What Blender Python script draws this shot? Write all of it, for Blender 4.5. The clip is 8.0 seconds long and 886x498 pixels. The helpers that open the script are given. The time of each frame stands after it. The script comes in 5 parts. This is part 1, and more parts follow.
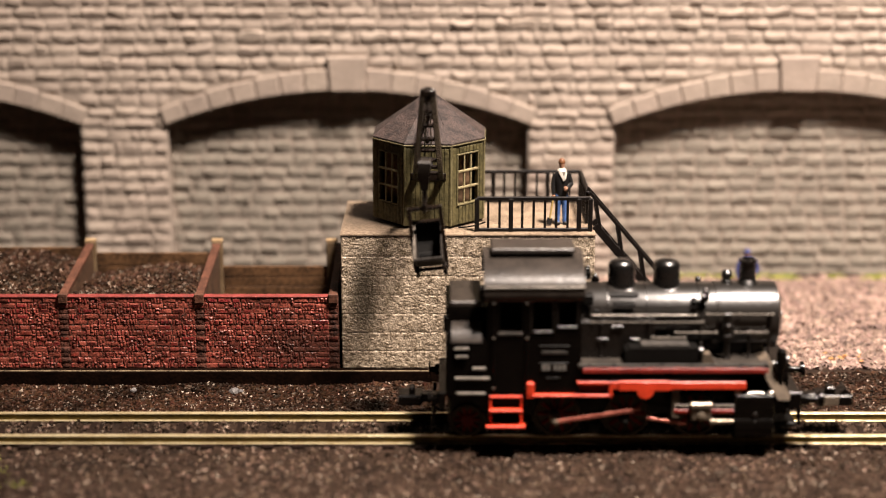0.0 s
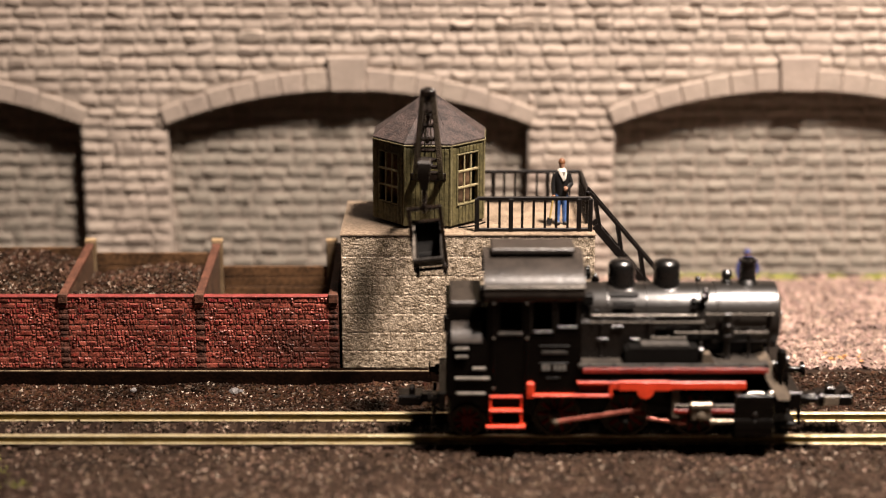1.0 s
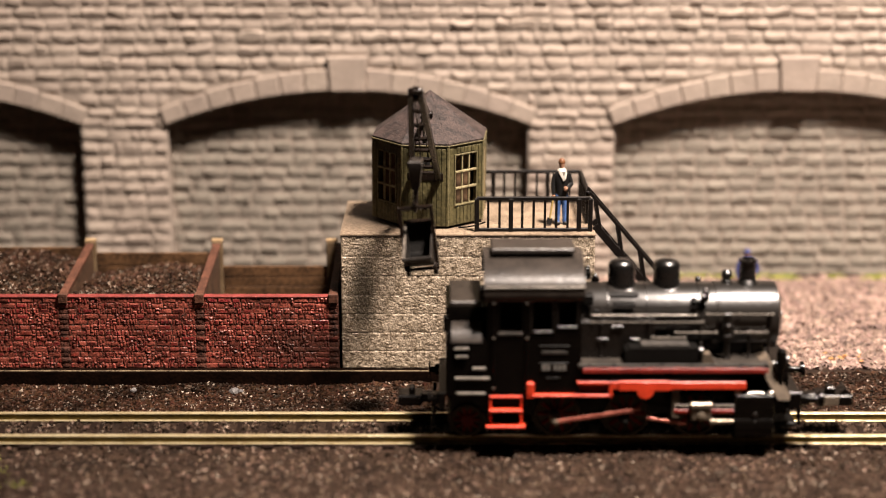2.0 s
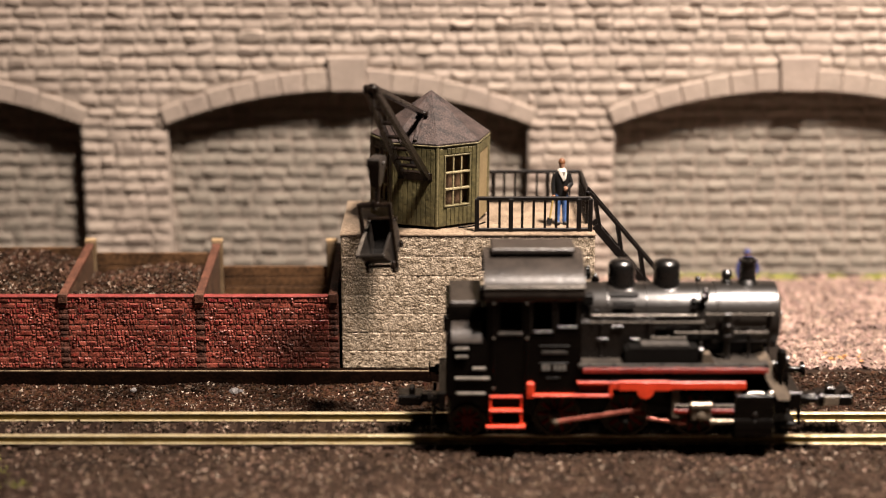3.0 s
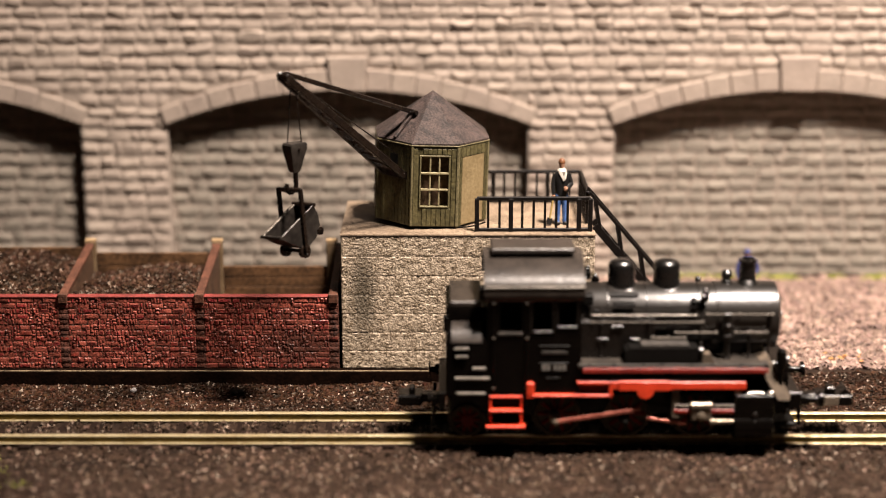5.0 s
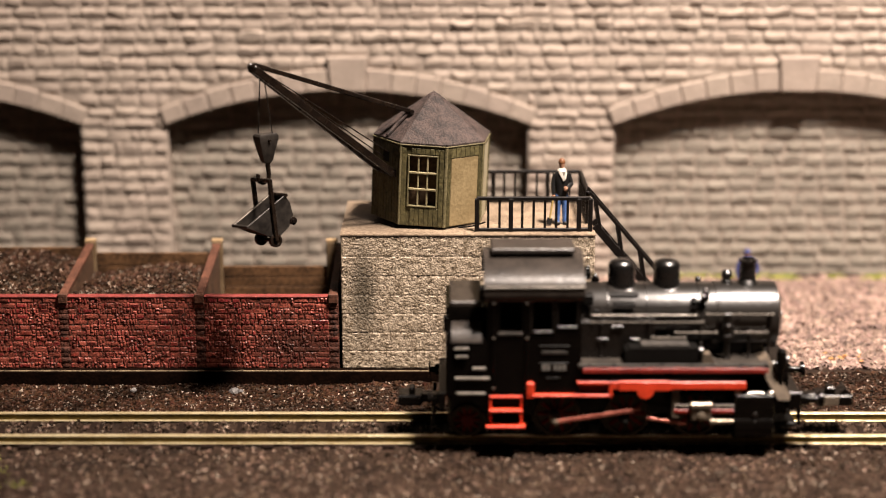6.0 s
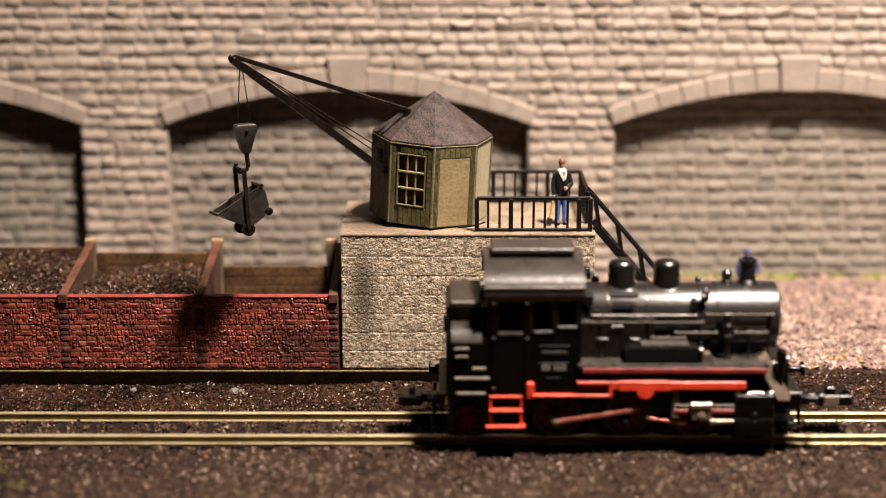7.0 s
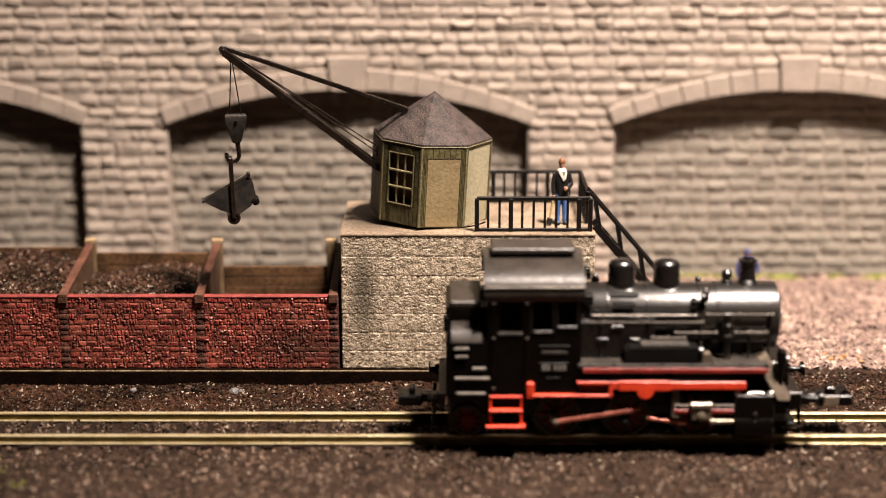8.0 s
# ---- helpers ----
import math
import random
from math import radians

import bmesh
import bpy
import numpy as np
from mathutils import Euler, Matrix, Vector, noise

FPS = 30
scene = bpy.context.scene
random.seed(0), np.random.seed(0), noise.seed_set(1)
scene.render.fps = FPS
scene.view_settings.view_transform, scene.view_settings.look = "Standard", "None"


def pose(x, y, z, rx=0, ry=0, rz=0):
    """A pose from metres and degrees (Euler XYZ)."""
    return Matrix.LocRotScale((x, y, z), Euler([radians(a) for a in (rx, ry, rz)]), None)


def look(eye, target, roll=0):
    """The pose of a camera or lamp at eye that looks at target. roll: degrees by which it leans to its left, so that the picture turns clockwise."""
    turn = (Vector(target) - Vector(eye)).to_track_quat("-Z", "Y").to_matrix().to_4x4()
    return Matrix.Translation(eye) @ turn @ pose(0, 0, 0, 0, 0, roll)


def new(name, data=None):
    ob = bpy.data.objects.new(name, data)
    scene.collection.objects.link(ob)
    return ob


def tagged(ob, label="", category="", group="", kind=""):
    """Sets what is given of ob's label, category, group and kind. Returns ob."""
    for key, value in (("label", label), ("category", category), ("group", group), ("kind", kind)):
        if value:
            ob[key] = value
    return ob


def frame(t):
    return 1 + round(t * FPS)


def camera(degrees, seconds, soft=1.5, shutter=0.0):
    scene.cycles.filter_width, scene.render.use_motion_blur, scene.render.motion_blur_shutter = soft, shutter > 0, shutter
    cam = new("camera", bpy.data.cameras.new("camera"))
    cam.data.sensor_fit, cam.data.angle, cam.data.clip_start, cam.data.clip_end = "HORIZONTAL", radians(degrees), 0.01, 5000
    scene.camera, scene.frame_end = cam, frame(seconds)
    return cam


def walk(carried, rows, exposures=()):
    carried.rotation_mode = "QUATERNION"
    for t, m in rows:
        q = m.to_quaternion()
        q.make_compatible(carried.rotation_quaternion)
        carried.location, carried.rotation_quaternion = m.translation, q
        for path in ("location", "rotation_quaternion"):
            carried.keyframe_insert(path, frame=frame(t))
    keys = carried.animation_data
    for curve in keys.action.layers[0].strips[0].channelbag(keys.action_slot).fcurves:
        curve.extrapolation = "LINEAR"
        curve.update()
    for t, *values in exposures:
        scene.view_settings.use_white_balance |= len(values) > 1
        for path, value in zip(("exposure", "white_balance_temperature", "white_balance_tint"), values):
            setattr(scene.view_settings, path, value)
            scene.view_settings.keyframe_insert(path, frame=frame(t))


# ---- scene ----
cam = camera(29.3, 8.0, soft=0.95)
MM = 0.001
EYE = Vector((0, -241.5, 92.3)) * MM
VIEW = Matrix.Translation(EYE) @ pose(0, 0, 0, 75.5, 0, 0)
walk(cam, [(0.0, VIEW), (8.0, VIEW)], [(0.0, 0.0), (6.9, 0.0), (7.5, 0.08), (8.0, 0.08)])
cam.data.dof.use_dof = True
cam.data.dof.focus_distance = 0.275
cam.data.dof.aperture_fstop = 12.0

# ---- light: one warm lamp above, in a dim room ----
world = bpy.data.worlds.new("room")
world.use_nodes = True
world.node_tree.nodes["Background"].inputs[0].default_value = (1.0, 0.80, 0.62, 1)
world.node_tree.nodes["Background"].inputs[1].default_value = 0.0018
scene.world = world
lamp_data = bpy.data.lights.new("desk_lamp_light", "AREA")
lamp_data.shape, lamp_data.size, lamp_data.spread = "DISK", 0.078, math.radians(100)
lamp_data.energy, lamp_data.color = 3.8, (1.0, 0.84, 0.73)
lamp = new("desk_lamp_light", lamp_data)
lamp.matrix_world = look(Vector((141, -96, 470)) * MM, Vector((88, 32, 15)) * MM)


# ---- materials ----
def nodes_of(m):
    m.use_nodes = True
    return m.node_tree.nodes, m.node_tree.links, m.node_tree.nodes["Principled BSDF"]


def mat(name, c1, c2=None, rough=0.7, metal=0.0, scale=1.0, fine=6.0, bump=0.3, vary=0.0, pieces="", spec=0.35, stain_shade=None, hue_shift=0.03):
    """Two-scale procedural surface; scale and fine count features per millimetre."""
    m = bpy.data.materials.new(name)
    n, l, b = nodes_of(m)
    c2 = c2 or tuple(v * 0.7 for v in c1)
    tc = n.new("ShaderNodeTexCoord")
    mp = n.new("ShaderNodeMapping")
    mp.inputs["Scale"].default_value = (1000, 1000, 1000)
    l.new(tc.outputs["Object"], mp.inputs[0])
    big, small = n.new("ShaderNodeTexNoise"), n.new("ShaderNodeTexNoise")
    big.inputs["Scale"].default_value, small.inputs["Scale"].default_value = scale, fine
    big.inputs["Detail"].default_value, small.inputs["Detail"].default_value = 4, 3
    l.new(mp.outputs[0], big.inputs["Vector"]), l.new(mp.outputs[0], small.inputs["Vector"])
    add = n.new("ShaderNodeMath")
    add.operation = "MULTIPLY_ADD"
    add.inputs[1].default_value = 0.5
    half = n.new("ShaderNodeMath")
    half.operation = "MULTIPLY"
    half.inputs[1].default_value = 0.5
    l.new(big.outputs[0], half.inputs[0])
    l.new(small.outputs[0], add.inputs[0]), l.new(half.outputs[0], add.inputs[2])
    ramp = n.new("ShaderNodeMapRange")
    ramp.inputs[1].default_value, ramp.inputs[2].default_value = 0.40, 0.60
    l.new(add.outputs[0], ramp.inputs[0])
    mix = n.new("ShaderNodeMix")
    mix.data_type = "RGBA"
    mix.inputs["A"].default_value, mix.inputs["B"].default_value = (*c1, 1), (*c2, 1)
    l.new(ramp.outputs[0], mix.inputs["Factor"])
    out = mix.outputs["Result"]
    if pieces:
        hue = n.new("ShaderNodeHueSaturation")
        if pieces == "island":
            r = n.new("ShaderNodeNewGeometry").outputs["Random Per Island"]
        else:
            r = n.new("ShaderNodeObjectInfo").outputs["Random"]
        mr = n.new("ShaderNodeMapRange")
        mr.inputs[3].default_value, mr.inputs[4].default_value = 1 - vary, 1 + vary
        l.new(r, mr.inputs[0]), l.new(mr.outputs[0], hue.inputs["Value"])
        mh = n.new("ShaderNodeMath")
        mh.operation = "MULTIPLY_ADD"
        mh.inputs[1].default_value, mh.inputs[2].default_value = hue_shift, 0.5 - hue_shift / 2
        fr = n.new("ShaderNodeMath")
        fr.operation = "FRACT"
        m7 = n.new("ShaderNodeMath")
        m7.operation = "MULTIPLY"
        m7.inputs[1].default_value = 7.3
        l.new(r, m7.inputs[0]), l.new(m7.outputs[0], fr.inputs[0]), l.new(fr.outputs[0], mh.inputs[0])
        l.new(mh.outputs[0], hue.inputs["Hue"])
        l.new(out, hue.inputs["Color"])
        out = hue.outputs[0]
    # Dark patch mask, used for real stains and for the slab's painted shade.
    if stain_shade:
        colour, centre, size = stain_shade
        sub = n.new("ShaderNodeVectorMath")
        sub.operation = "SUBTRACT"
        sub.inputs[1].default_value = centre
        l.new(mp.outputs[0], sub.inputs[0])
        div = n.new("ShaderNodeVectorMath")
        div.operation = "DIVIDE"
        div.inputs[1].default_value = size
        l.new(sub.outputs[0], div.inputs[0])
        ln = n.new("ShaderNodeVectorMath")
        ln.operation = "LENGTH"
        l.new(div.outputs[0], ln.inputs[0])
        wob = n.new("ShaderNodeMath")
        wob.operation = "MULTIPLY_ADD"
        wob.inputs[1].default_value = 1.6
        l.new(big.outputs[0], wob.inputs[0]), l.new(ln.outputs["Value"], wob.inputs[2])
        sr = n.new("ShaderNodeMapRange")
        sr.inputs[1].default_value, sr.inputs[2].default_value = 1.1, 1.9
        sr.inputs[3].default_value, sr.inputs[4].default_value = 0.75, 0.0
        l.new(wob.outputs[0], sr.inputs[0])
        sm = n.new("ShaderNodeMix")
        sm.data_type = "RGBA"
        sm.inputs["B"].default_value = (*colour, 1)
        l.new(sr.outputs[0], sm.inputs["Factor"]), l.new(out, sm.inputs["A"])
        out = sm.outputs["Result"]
    l.new(out, b.inputs["Base Color"])
    b.inputs["Metallic"].default_value, b.inputs["Specular IOR Level"].default_value = metal, spec
    rr = n.new("ShaderNodeMapRange")
    rr.inputs[3].default_value, rr.inputs[4].default_value = max(0.05, rough - 0.08), min(1, rough + 0.1)
    l.new(small.outputs[0], rr.inputs[0]), l.new(rr.outputs[0], b.inputs["Roughness"])
    if bump:
        bp = n.new("ShaderNodeBump")
        bp.inputs["Strength"].default_value, bp.inputs["Distance"].default_value = bump, 0.0004
        l.new(add.outputs[0], bp.inputs["Height"]), l.new(bp.outputs[0], b.inputs["Normal"])
    return m


STONE = mat("cast_stone", (0.36, 0.299, 0.25), (0.285, 0.235, 0.194), 0.85, 0, 0.18, 1.3, 0.8, 0.06, "object", hue_shift=0.006)
STONE_REST = mat("cast_stone_joined", (0.36, 0.299, 0.25), (0.285, 0.235, 0.194), 0.85, 0, 0.18, 1.3, 0.8, 0.06, "island", hue_shift=0.006)
# Infill is the cast stone made darker, the recess's shade in its colour.
INFILL = mat("grey_shaded_stone", (0.236, 0.207, 0.17), (0.18, 0.158, 0.13), 0.85, 0, 0.18, 1.3, 0.8, 0.06, "object", hue_shift=0.006)
INFILL_REST = mat("grey_shaded_stone_joined", (0.236, 0.207, 0.17), (0.18, 0.158, 0.13), 0.85, 0, 0.18, 1.3, 0.8, 0.06, "island", hue_shift=0.006)
MORTAR = mat("recessed_joint", (0.32, 0.266, 0.222), (0.24, 0.2, 0.166), 0.9, 0, 0.3, 2, 0.6)
VOUSSOIR = mat("arch_stone", (0.33, 0.272, 0.226), (0.268, 0.221, 0.184), 0.8, 0, 0.25, 2, 0.6, 0.05, "object", hue_shift=0.006)
BRICK = mat("red_brick", (0.225, 0.0275, 0.0245), (0.055, 0.013, 0.009), 0.36, 0, 0.2, 3.0, 1.0, 0.42, "object", 0.5, stain_shade=((0.028, 0.015, 0.01), (36, -12.5, 4.0), (9.0, 4, 4.2)), hue_shift=0.016)
BRICKGAP = mat("brick_joint", (0.115, 0.036, 0.021), (0.028, 0.01, 0.006), 0.8, 0, 0.8, 3, 1.0)
BRICKEDGE = mat("worn_brick_edge", (0.33, 0.082, 0.055), (0.085, 0.022, 0.015), 0.38, 0, 0.35, 3, 0.8, 0, "", 0.5, stain_shade=((0.03, 0.016, 0.011), (36, -12.5, 4.0), (9.0, 4, 4.2)))
COPING = mat("red_coping", (0.26, 0.045, 0.038), (0.12, 0.024, 0.02), 0.5, 0, 0.6, 4, 0.4)
WOOD = mat("dark_board", (0.077, 0.04, 0.0208), (0.027, 0.0139, 0.0077), 0.6, 0, 0.25, 1.6, 0.6)
POSTWOOD = mat("worn_post", (0.12, 0.05, 0.031), (0.05, 0.022, 0.014), 0.6, 0, 0.5, 3, 0.5, 0, "", 0.2)
BACKWOOD = mat("brown_back_board", (0.11, 0.058, 0.027), (0.035, 0.0185, 0.009), 0.7, 0, 0.25, 1.6, 0.5, 0, "", 0.12)
PALE = mat("pale_post_end", (0.323, 0.231, 0.123), (0.216, 0.139, 0.0693), 0.7, 0, 0.8, 4, 0.4)
BLOCK = mat("stippled_stone", (0.55, 0.455, 0.345), (0.145, 0.108, 0.068), 0.42, 0, 1.1, 3.6, 1.0, 0, "", stain_shade=((0.04, 0.033, 0.021), (-17.3, -12.5, 13.0), (2.6, 5, 9.5)))
# Slab's dark patch paints the cabin's shadow together with real staining.
SLAB = mat("slab_top", (0.27, 0.205, 0.143), (0.115, 0.083, 0.055), 0.6, 0, 0.25, 1.6, 0.8, 0, "", stain_shade=((0.022, 0.015, 0.01), (-16.0, -3.0, 23.2), (8.0, 9.0, 5)))
JOINT = mat("block_joint", (0.2, 0.155, 0.095), (0.1, 0.075, 0.045), 0.9, 0, 0.5, 4, 0.4)
PLINTH = mat("black_plinth", (0.0075, 0.0034, 0.002), (0.003, 0.0015, 0.0009), 0.85, 0, 0.4, 2, 0.5, 0, "", 0.02)
PLINTHTOP = mat("plinth_rim", (0.262, 0.2, 0.115), (0.077, 0.0577, 0.0347), 0.6, 0, 0.5, 4, 0.4)
EARTH = mat("brown_earth", (0.030, 0.0175, 0.011), (0.0095, 0.0055, 0.0036), 0.9, 0, 0.22, 1.4, 1.0, 0, "", 0.12, stain_shade=((0.009, 0.004, 0.0025), (-72, -22, 0), (22, 14, 20)))
GRIT = mat("brown_grit", (0.084, 0.055, 0.04), (0.014, 0.0082, 0.0055), 0.42, 0, 0.05, 1.5, 0.4, 0.9, "island", 0.3, stain_shade=((0.011, 0.0045, 0.003), (-72, -22, 0), (22, 14, 20)))
BALLAST = mat("dark_ballast", (0.036, 0.0165, 0.0095), (0.004, 0.0021, 0.0013), 0.34, 0, 0.06, 1.5, 0.4, 0.97, "island", 0.3)
PINK = mat("pink_gravel", (0.27, 0.185, 0.15), (0.125, 0.084, 0.068), 0.8, 0, 0.2, 1.5, 0.5, 0.6, "island")
PINKBED = mat("pink_gravel_bed", (0.169, 0.115, 0.0924), (0.0847, 0.0577, 0.0462), 0.9, 0, 0.3, 2, 1.0)
MOSS = mat("moss", (0.25, 0.255, 0.05), (0.11, 0.125, 0.025), 0.9, 0, 0.5, 4, 0.5, 0.4, "island")
COAL = mat("coal", (0.052, 0.026, 0.016), (0.011, 0.006, 0.0035), 0.4, 0, 0.12, 2, 0.4, 0.95, "island", 0.35)
BRASS = mat("nickel_brass_rail", (0.56, 0.48, 0.30), (0.40, 0.32, 0.175), 0.36, 0.55, 0.3, 2, 0.1)
RAILWEB = mat("tarnished_rail", (0.13, 0.092, 0.022), (0.07, 0.048, 0.012), 0.5, 0.4, 0.4, 2, 0.15)
SLEEPER = mat("brown_sleeper", (0.014, 0.0072, 0.0045), (0.007, 0.0036, 0.0024), 0.75, 0, 0.5, 2, 0.3, 0, "", 0.1)
GREEN = mat("olive_boards", (0.115, 0.098, 0.042), (0.046, 0.040, 0.016), 0.55, 0, 0.3, 1.8, 0.5)
BARS = mat("pale_glazing_bar", (0.30, 0.255, 0.145), (0.19, 0.16, 0.085), 0.55, 0, 0.4, 2.2, 0.3)
GREENTRIM = mat("pale_olive_trim", (0.175, 0.150, 0.078), (0.085, 0.073, 0.034), 0.55, 0, 0.4, 2.2, 0.3)
DOORTAN = mat("tan_door", (0.25, 0.19, 0.098), (0.19, 0.14, 0.068), 0.6, 0, 0.2, 1.5, 0.4)
ROOFING = mat("roof_felt", (0.052, 0.034, 0.029), (0.012, 0.008, 0.007), 0.7, 0, 0.6, 3.2, 1.0, 0, "", 0.4)
DARK = mat("dark_inside", (0.00924, 0.0077, 0.00616), (0.00616, 0.00539, 0.00462), 0.9, 0, 0.5, 3, 0.1)
IRON = mat("black_iron", (0.0108, 0.0066, 0.0043), (0.0035, 0.0022, 0.0016), 0.28, 0, 0.5, 2.2, 0.3, 0, "", 0.35)
RAILING = mat("black_railing", (0.0062, 0.004, 0.0028), (0.003, 0.002, 0.0016), 0.5, 0, 0.6, 3, 0.2, 0, "", 0.2)
TUB = mat("grey_iron_tub", (0.027, 0.023, 0.0195), (0.009, 0.0075, 0.0065), 0.36, 0.2, 0.25, 1.2, 0.25, 0, "", 0.4)
LITRIM = mat("lit_steel_rim", (0.16, 0.14, 0.115), (0.05, 0.042, 0.035), 0.45, 0.4, 0.6, 4, 0.3)
STEEL = mat("bright_edge", (0.55, 0.50, 0.44), (0.35, 0.31, 0.27), 0.3, 0.9, 0.6, 4, 0.2)
BLACK = mat("black_plastic", (0.0025, 0.0019, 0.0015), (0.0013, 0.001, 0.0008), 0.2, 0, 0.4, 2, 0.12, 0, "", 0.18)
SATIN = mat("satin_black", (0.007, 0.0055, 0.0045), (0.0036, 0.0028, 0.0023), 0.28, 0, 0.4, 2, 0.2, 0, "", 0.5)
ROOFGREY = mat("grey_black_roof", (0.036, 0.029, 0.024), (0.017, 0.0138, 0.0114), 0.36, 0, 0.25, 1.6, 0.3)
BOILER = mat("worn_boiler_black", (0.013, 0.0108, 0.0088), (0.0065, 0.0055, 0.0046), 0.3, 0, 0.12, 0.9, 0.1, 0, "", 0.75)
RED = mat("signal_red", (0.62, 0.05, 0.018), (0.47, 0.036, 0.013), 0.34, 0, 0.5, 2.5, 0.15)
DEEPRED = mat("dark_red_wheel", (0.2, 0.017, 0.01), (0.10, 0.009, 0.006), 0.45, 0, 0.5, 2.5, 0.2, 0, "", 0.2)
ROD = mat("red_brown_rod", (0.36, 0.12, 0.085), (0.20, 0.05, 0.035), 0.32, 0.3, 0.6, 2.5, 0.15)
SILVER = mat("silver_crosshead", (0.24, 0.2, 0.15), (0.12, 0.1, 0.075), 0.33, 0.6, 0.6, 3, 0.2)
GLOSS = mat("gloss_black", (0.0046, 0.0038, 0.0034), (0.003, 0.0027, 0.0023), 0.27, 0, 0.4, 2, 0.05, 0, "", 1.0)
REDEDGE = mat("dull_red", (0.27, 0.026, 0.017), (0.13, 0.014, 0.010), 0.4, 0, 0.5, 2.5, 0.15)
TYRE = mat("dark_brass_tyre", (0.05, 0.038, 0.022), (0.025, 0.018, 0.011), 0.4, 0.5, 0.5, 2.5, 0.1)
CREAM = mat("cream_panel", (0.32, 0.285, 0.19), (0.24, 0.21, 0.13), 0.6, 0, 0.2, 1.5, 0.4)
BROWNCARD = mat("brown_card", (0.13, 0.075, 0.038), (0.07, 0.04, 0.02), 0.8, 0, 0.3, 1.8, 0.3)
STRAW = mat("yellow_wood_paint", (0.5, 0.36, 0.12), (0.34, 0.24, 0.08), 0.6, 0, 0.6, 3, 0.2)
DUSTY = mat("dusty_black", (0.036, 0.030, 0.0245), (0.013, 0.011, 0.009), 0.6, 0, 0.5, 2.5, 0.3, 0, "", 0.2)
# Pale grey puts the highlights of small black fittings into their colour.
SHEEN = mat("grey_sheen_edge", (0.12, 0.106, 0.09), (0.06, 0.053, 0.045), 0.4, 0.3, 0.5, 2.5, 0.2)
GREYPOST = mat("pale_grey_post", (0.15, 0.102, 0.056), (0.085, 0.056, 0.03), 0.7, 0, 0.5, 3, 0.4, 0, "", 0.2)
LEAF = mat("orange_flake", (0.36, 0.18, 0.06), (0.26, 0.12, 0.04), 0.7, 0, 0.5, 2.5, 0.2, 0.3, "island")
PEBBLE = mat("grey_pebble", (0.15, 0.14, 0.135), (0.08, 0.075, 0.072), 0.6, 0, 0.8, 3, 0.5)
MATTE = mat("matte_black", (0.003, 0.0025, 0.002), (0.0015, 0.0012, 0.001), 0.55, 0, 0.4, 2, 0.15, 0, "", 0.15)
LETTER = mat("grey_lettering", (0.15, 0.14, 0.125), (0.1, 0.095, 0.085), 0.6, 0, 0.6, 4, 0.1)
APRON = mat("grey_apron", (0.115, 0.09, 0.066), (0.062, 0.048, 0.035), 0.45, 0, 0.4, 2, 0.2)
JACKET = mat("black_jacket_paint", (0.00924, 0.00847, 0.00847), (0.00616, 0.00616, 0.00616), 0.45, 0, 1, 4, 0.2)
JEANS = mat("blue_paint", (0.077, 0.154, 0.354), (0.0385, 0.0847, 0.231), 0.55, 0, 1, 4, 0.3)
SKIN = mat("flesh_paint", (0.36, 0.2, 0.125), (0.26, 0.13, 0.08), 0.5, 0, 1, 4, 0.2)
WHITE = mat("white_paint", (0.554, 0.524, 0.462), (0.424, 0.385, 0.339), 0.5, 0, 1, 4, 0.2)
HAIR = mat("brown_cap_paint", (0.2, 0.085, 0.035), (0.08, 0.03, 0.012), 0.5, 0, 1, 4, 0.2)
OVERALL = mat("dark_blue_paint", (0.027, 0.0347, 0.123), (0.0154, 0.0193, 0.0693), 0.5, 0, 1, 4, 0.2)

for warm in (GRIT, BALLAST, COAL):
    warm.node_tree.nodes["Principled BSDF"].inputs["Specular Tint"].default_value = (1.0, 0.82, 0.64, 1)


# ---- building helpers; all lengths below are in millimetres ----
def thing(name, at, label, category, group="", kind=""):
    ob = tagged(new(name), label, category, group, kind)
    ob.empty_display_size = 0.005
    ob.location = Vector(at) * MM
    return ob


def origin_of(ob):
    o = Vector((0, 0, 0))
    while ob:
        o += ob.location / MM
        ob = ob.parent
    return o


def mesh_of(name, bm, materials, local=(0, 0, 0), smooth=35):
    bmesh.ops.recalc_face_normals(bm, faces=bm.faces)
    bm.transform(Matrix.Scale(MM, 4) @ Matrix.Translation(-Vector(local)))
    me = bpy.data.meshes.new(name)
    bm.to_mesh(me)
    bm.free()
    for m in materials if isinstance(materials, (list, tuple)) else [materials]:
        me.materials.append(m)
    if smooth:
        me.shade_smooth()
        me.set_sharp_from_angle(angle=radians(smooth))
    return me


def part(name, bm, material, parent, label="", smooth=35):
    ob = new(name, mesh_of(name, bm, material, origin_of(parent) if not parent.get("own_space") else (0, 0, 0), smooth))
    ob.parent = parent
    if parent.get("own_space"):
        ob["own_space"] = 1
    return tagged(ob, label)


def solo(name, bm, material, label="", category="", group="", kind="", smooth=35):
    return tagged(new(name, mesh_of(name, bm, material, (0, 0, 0), smooth)), label, category, group, kind)


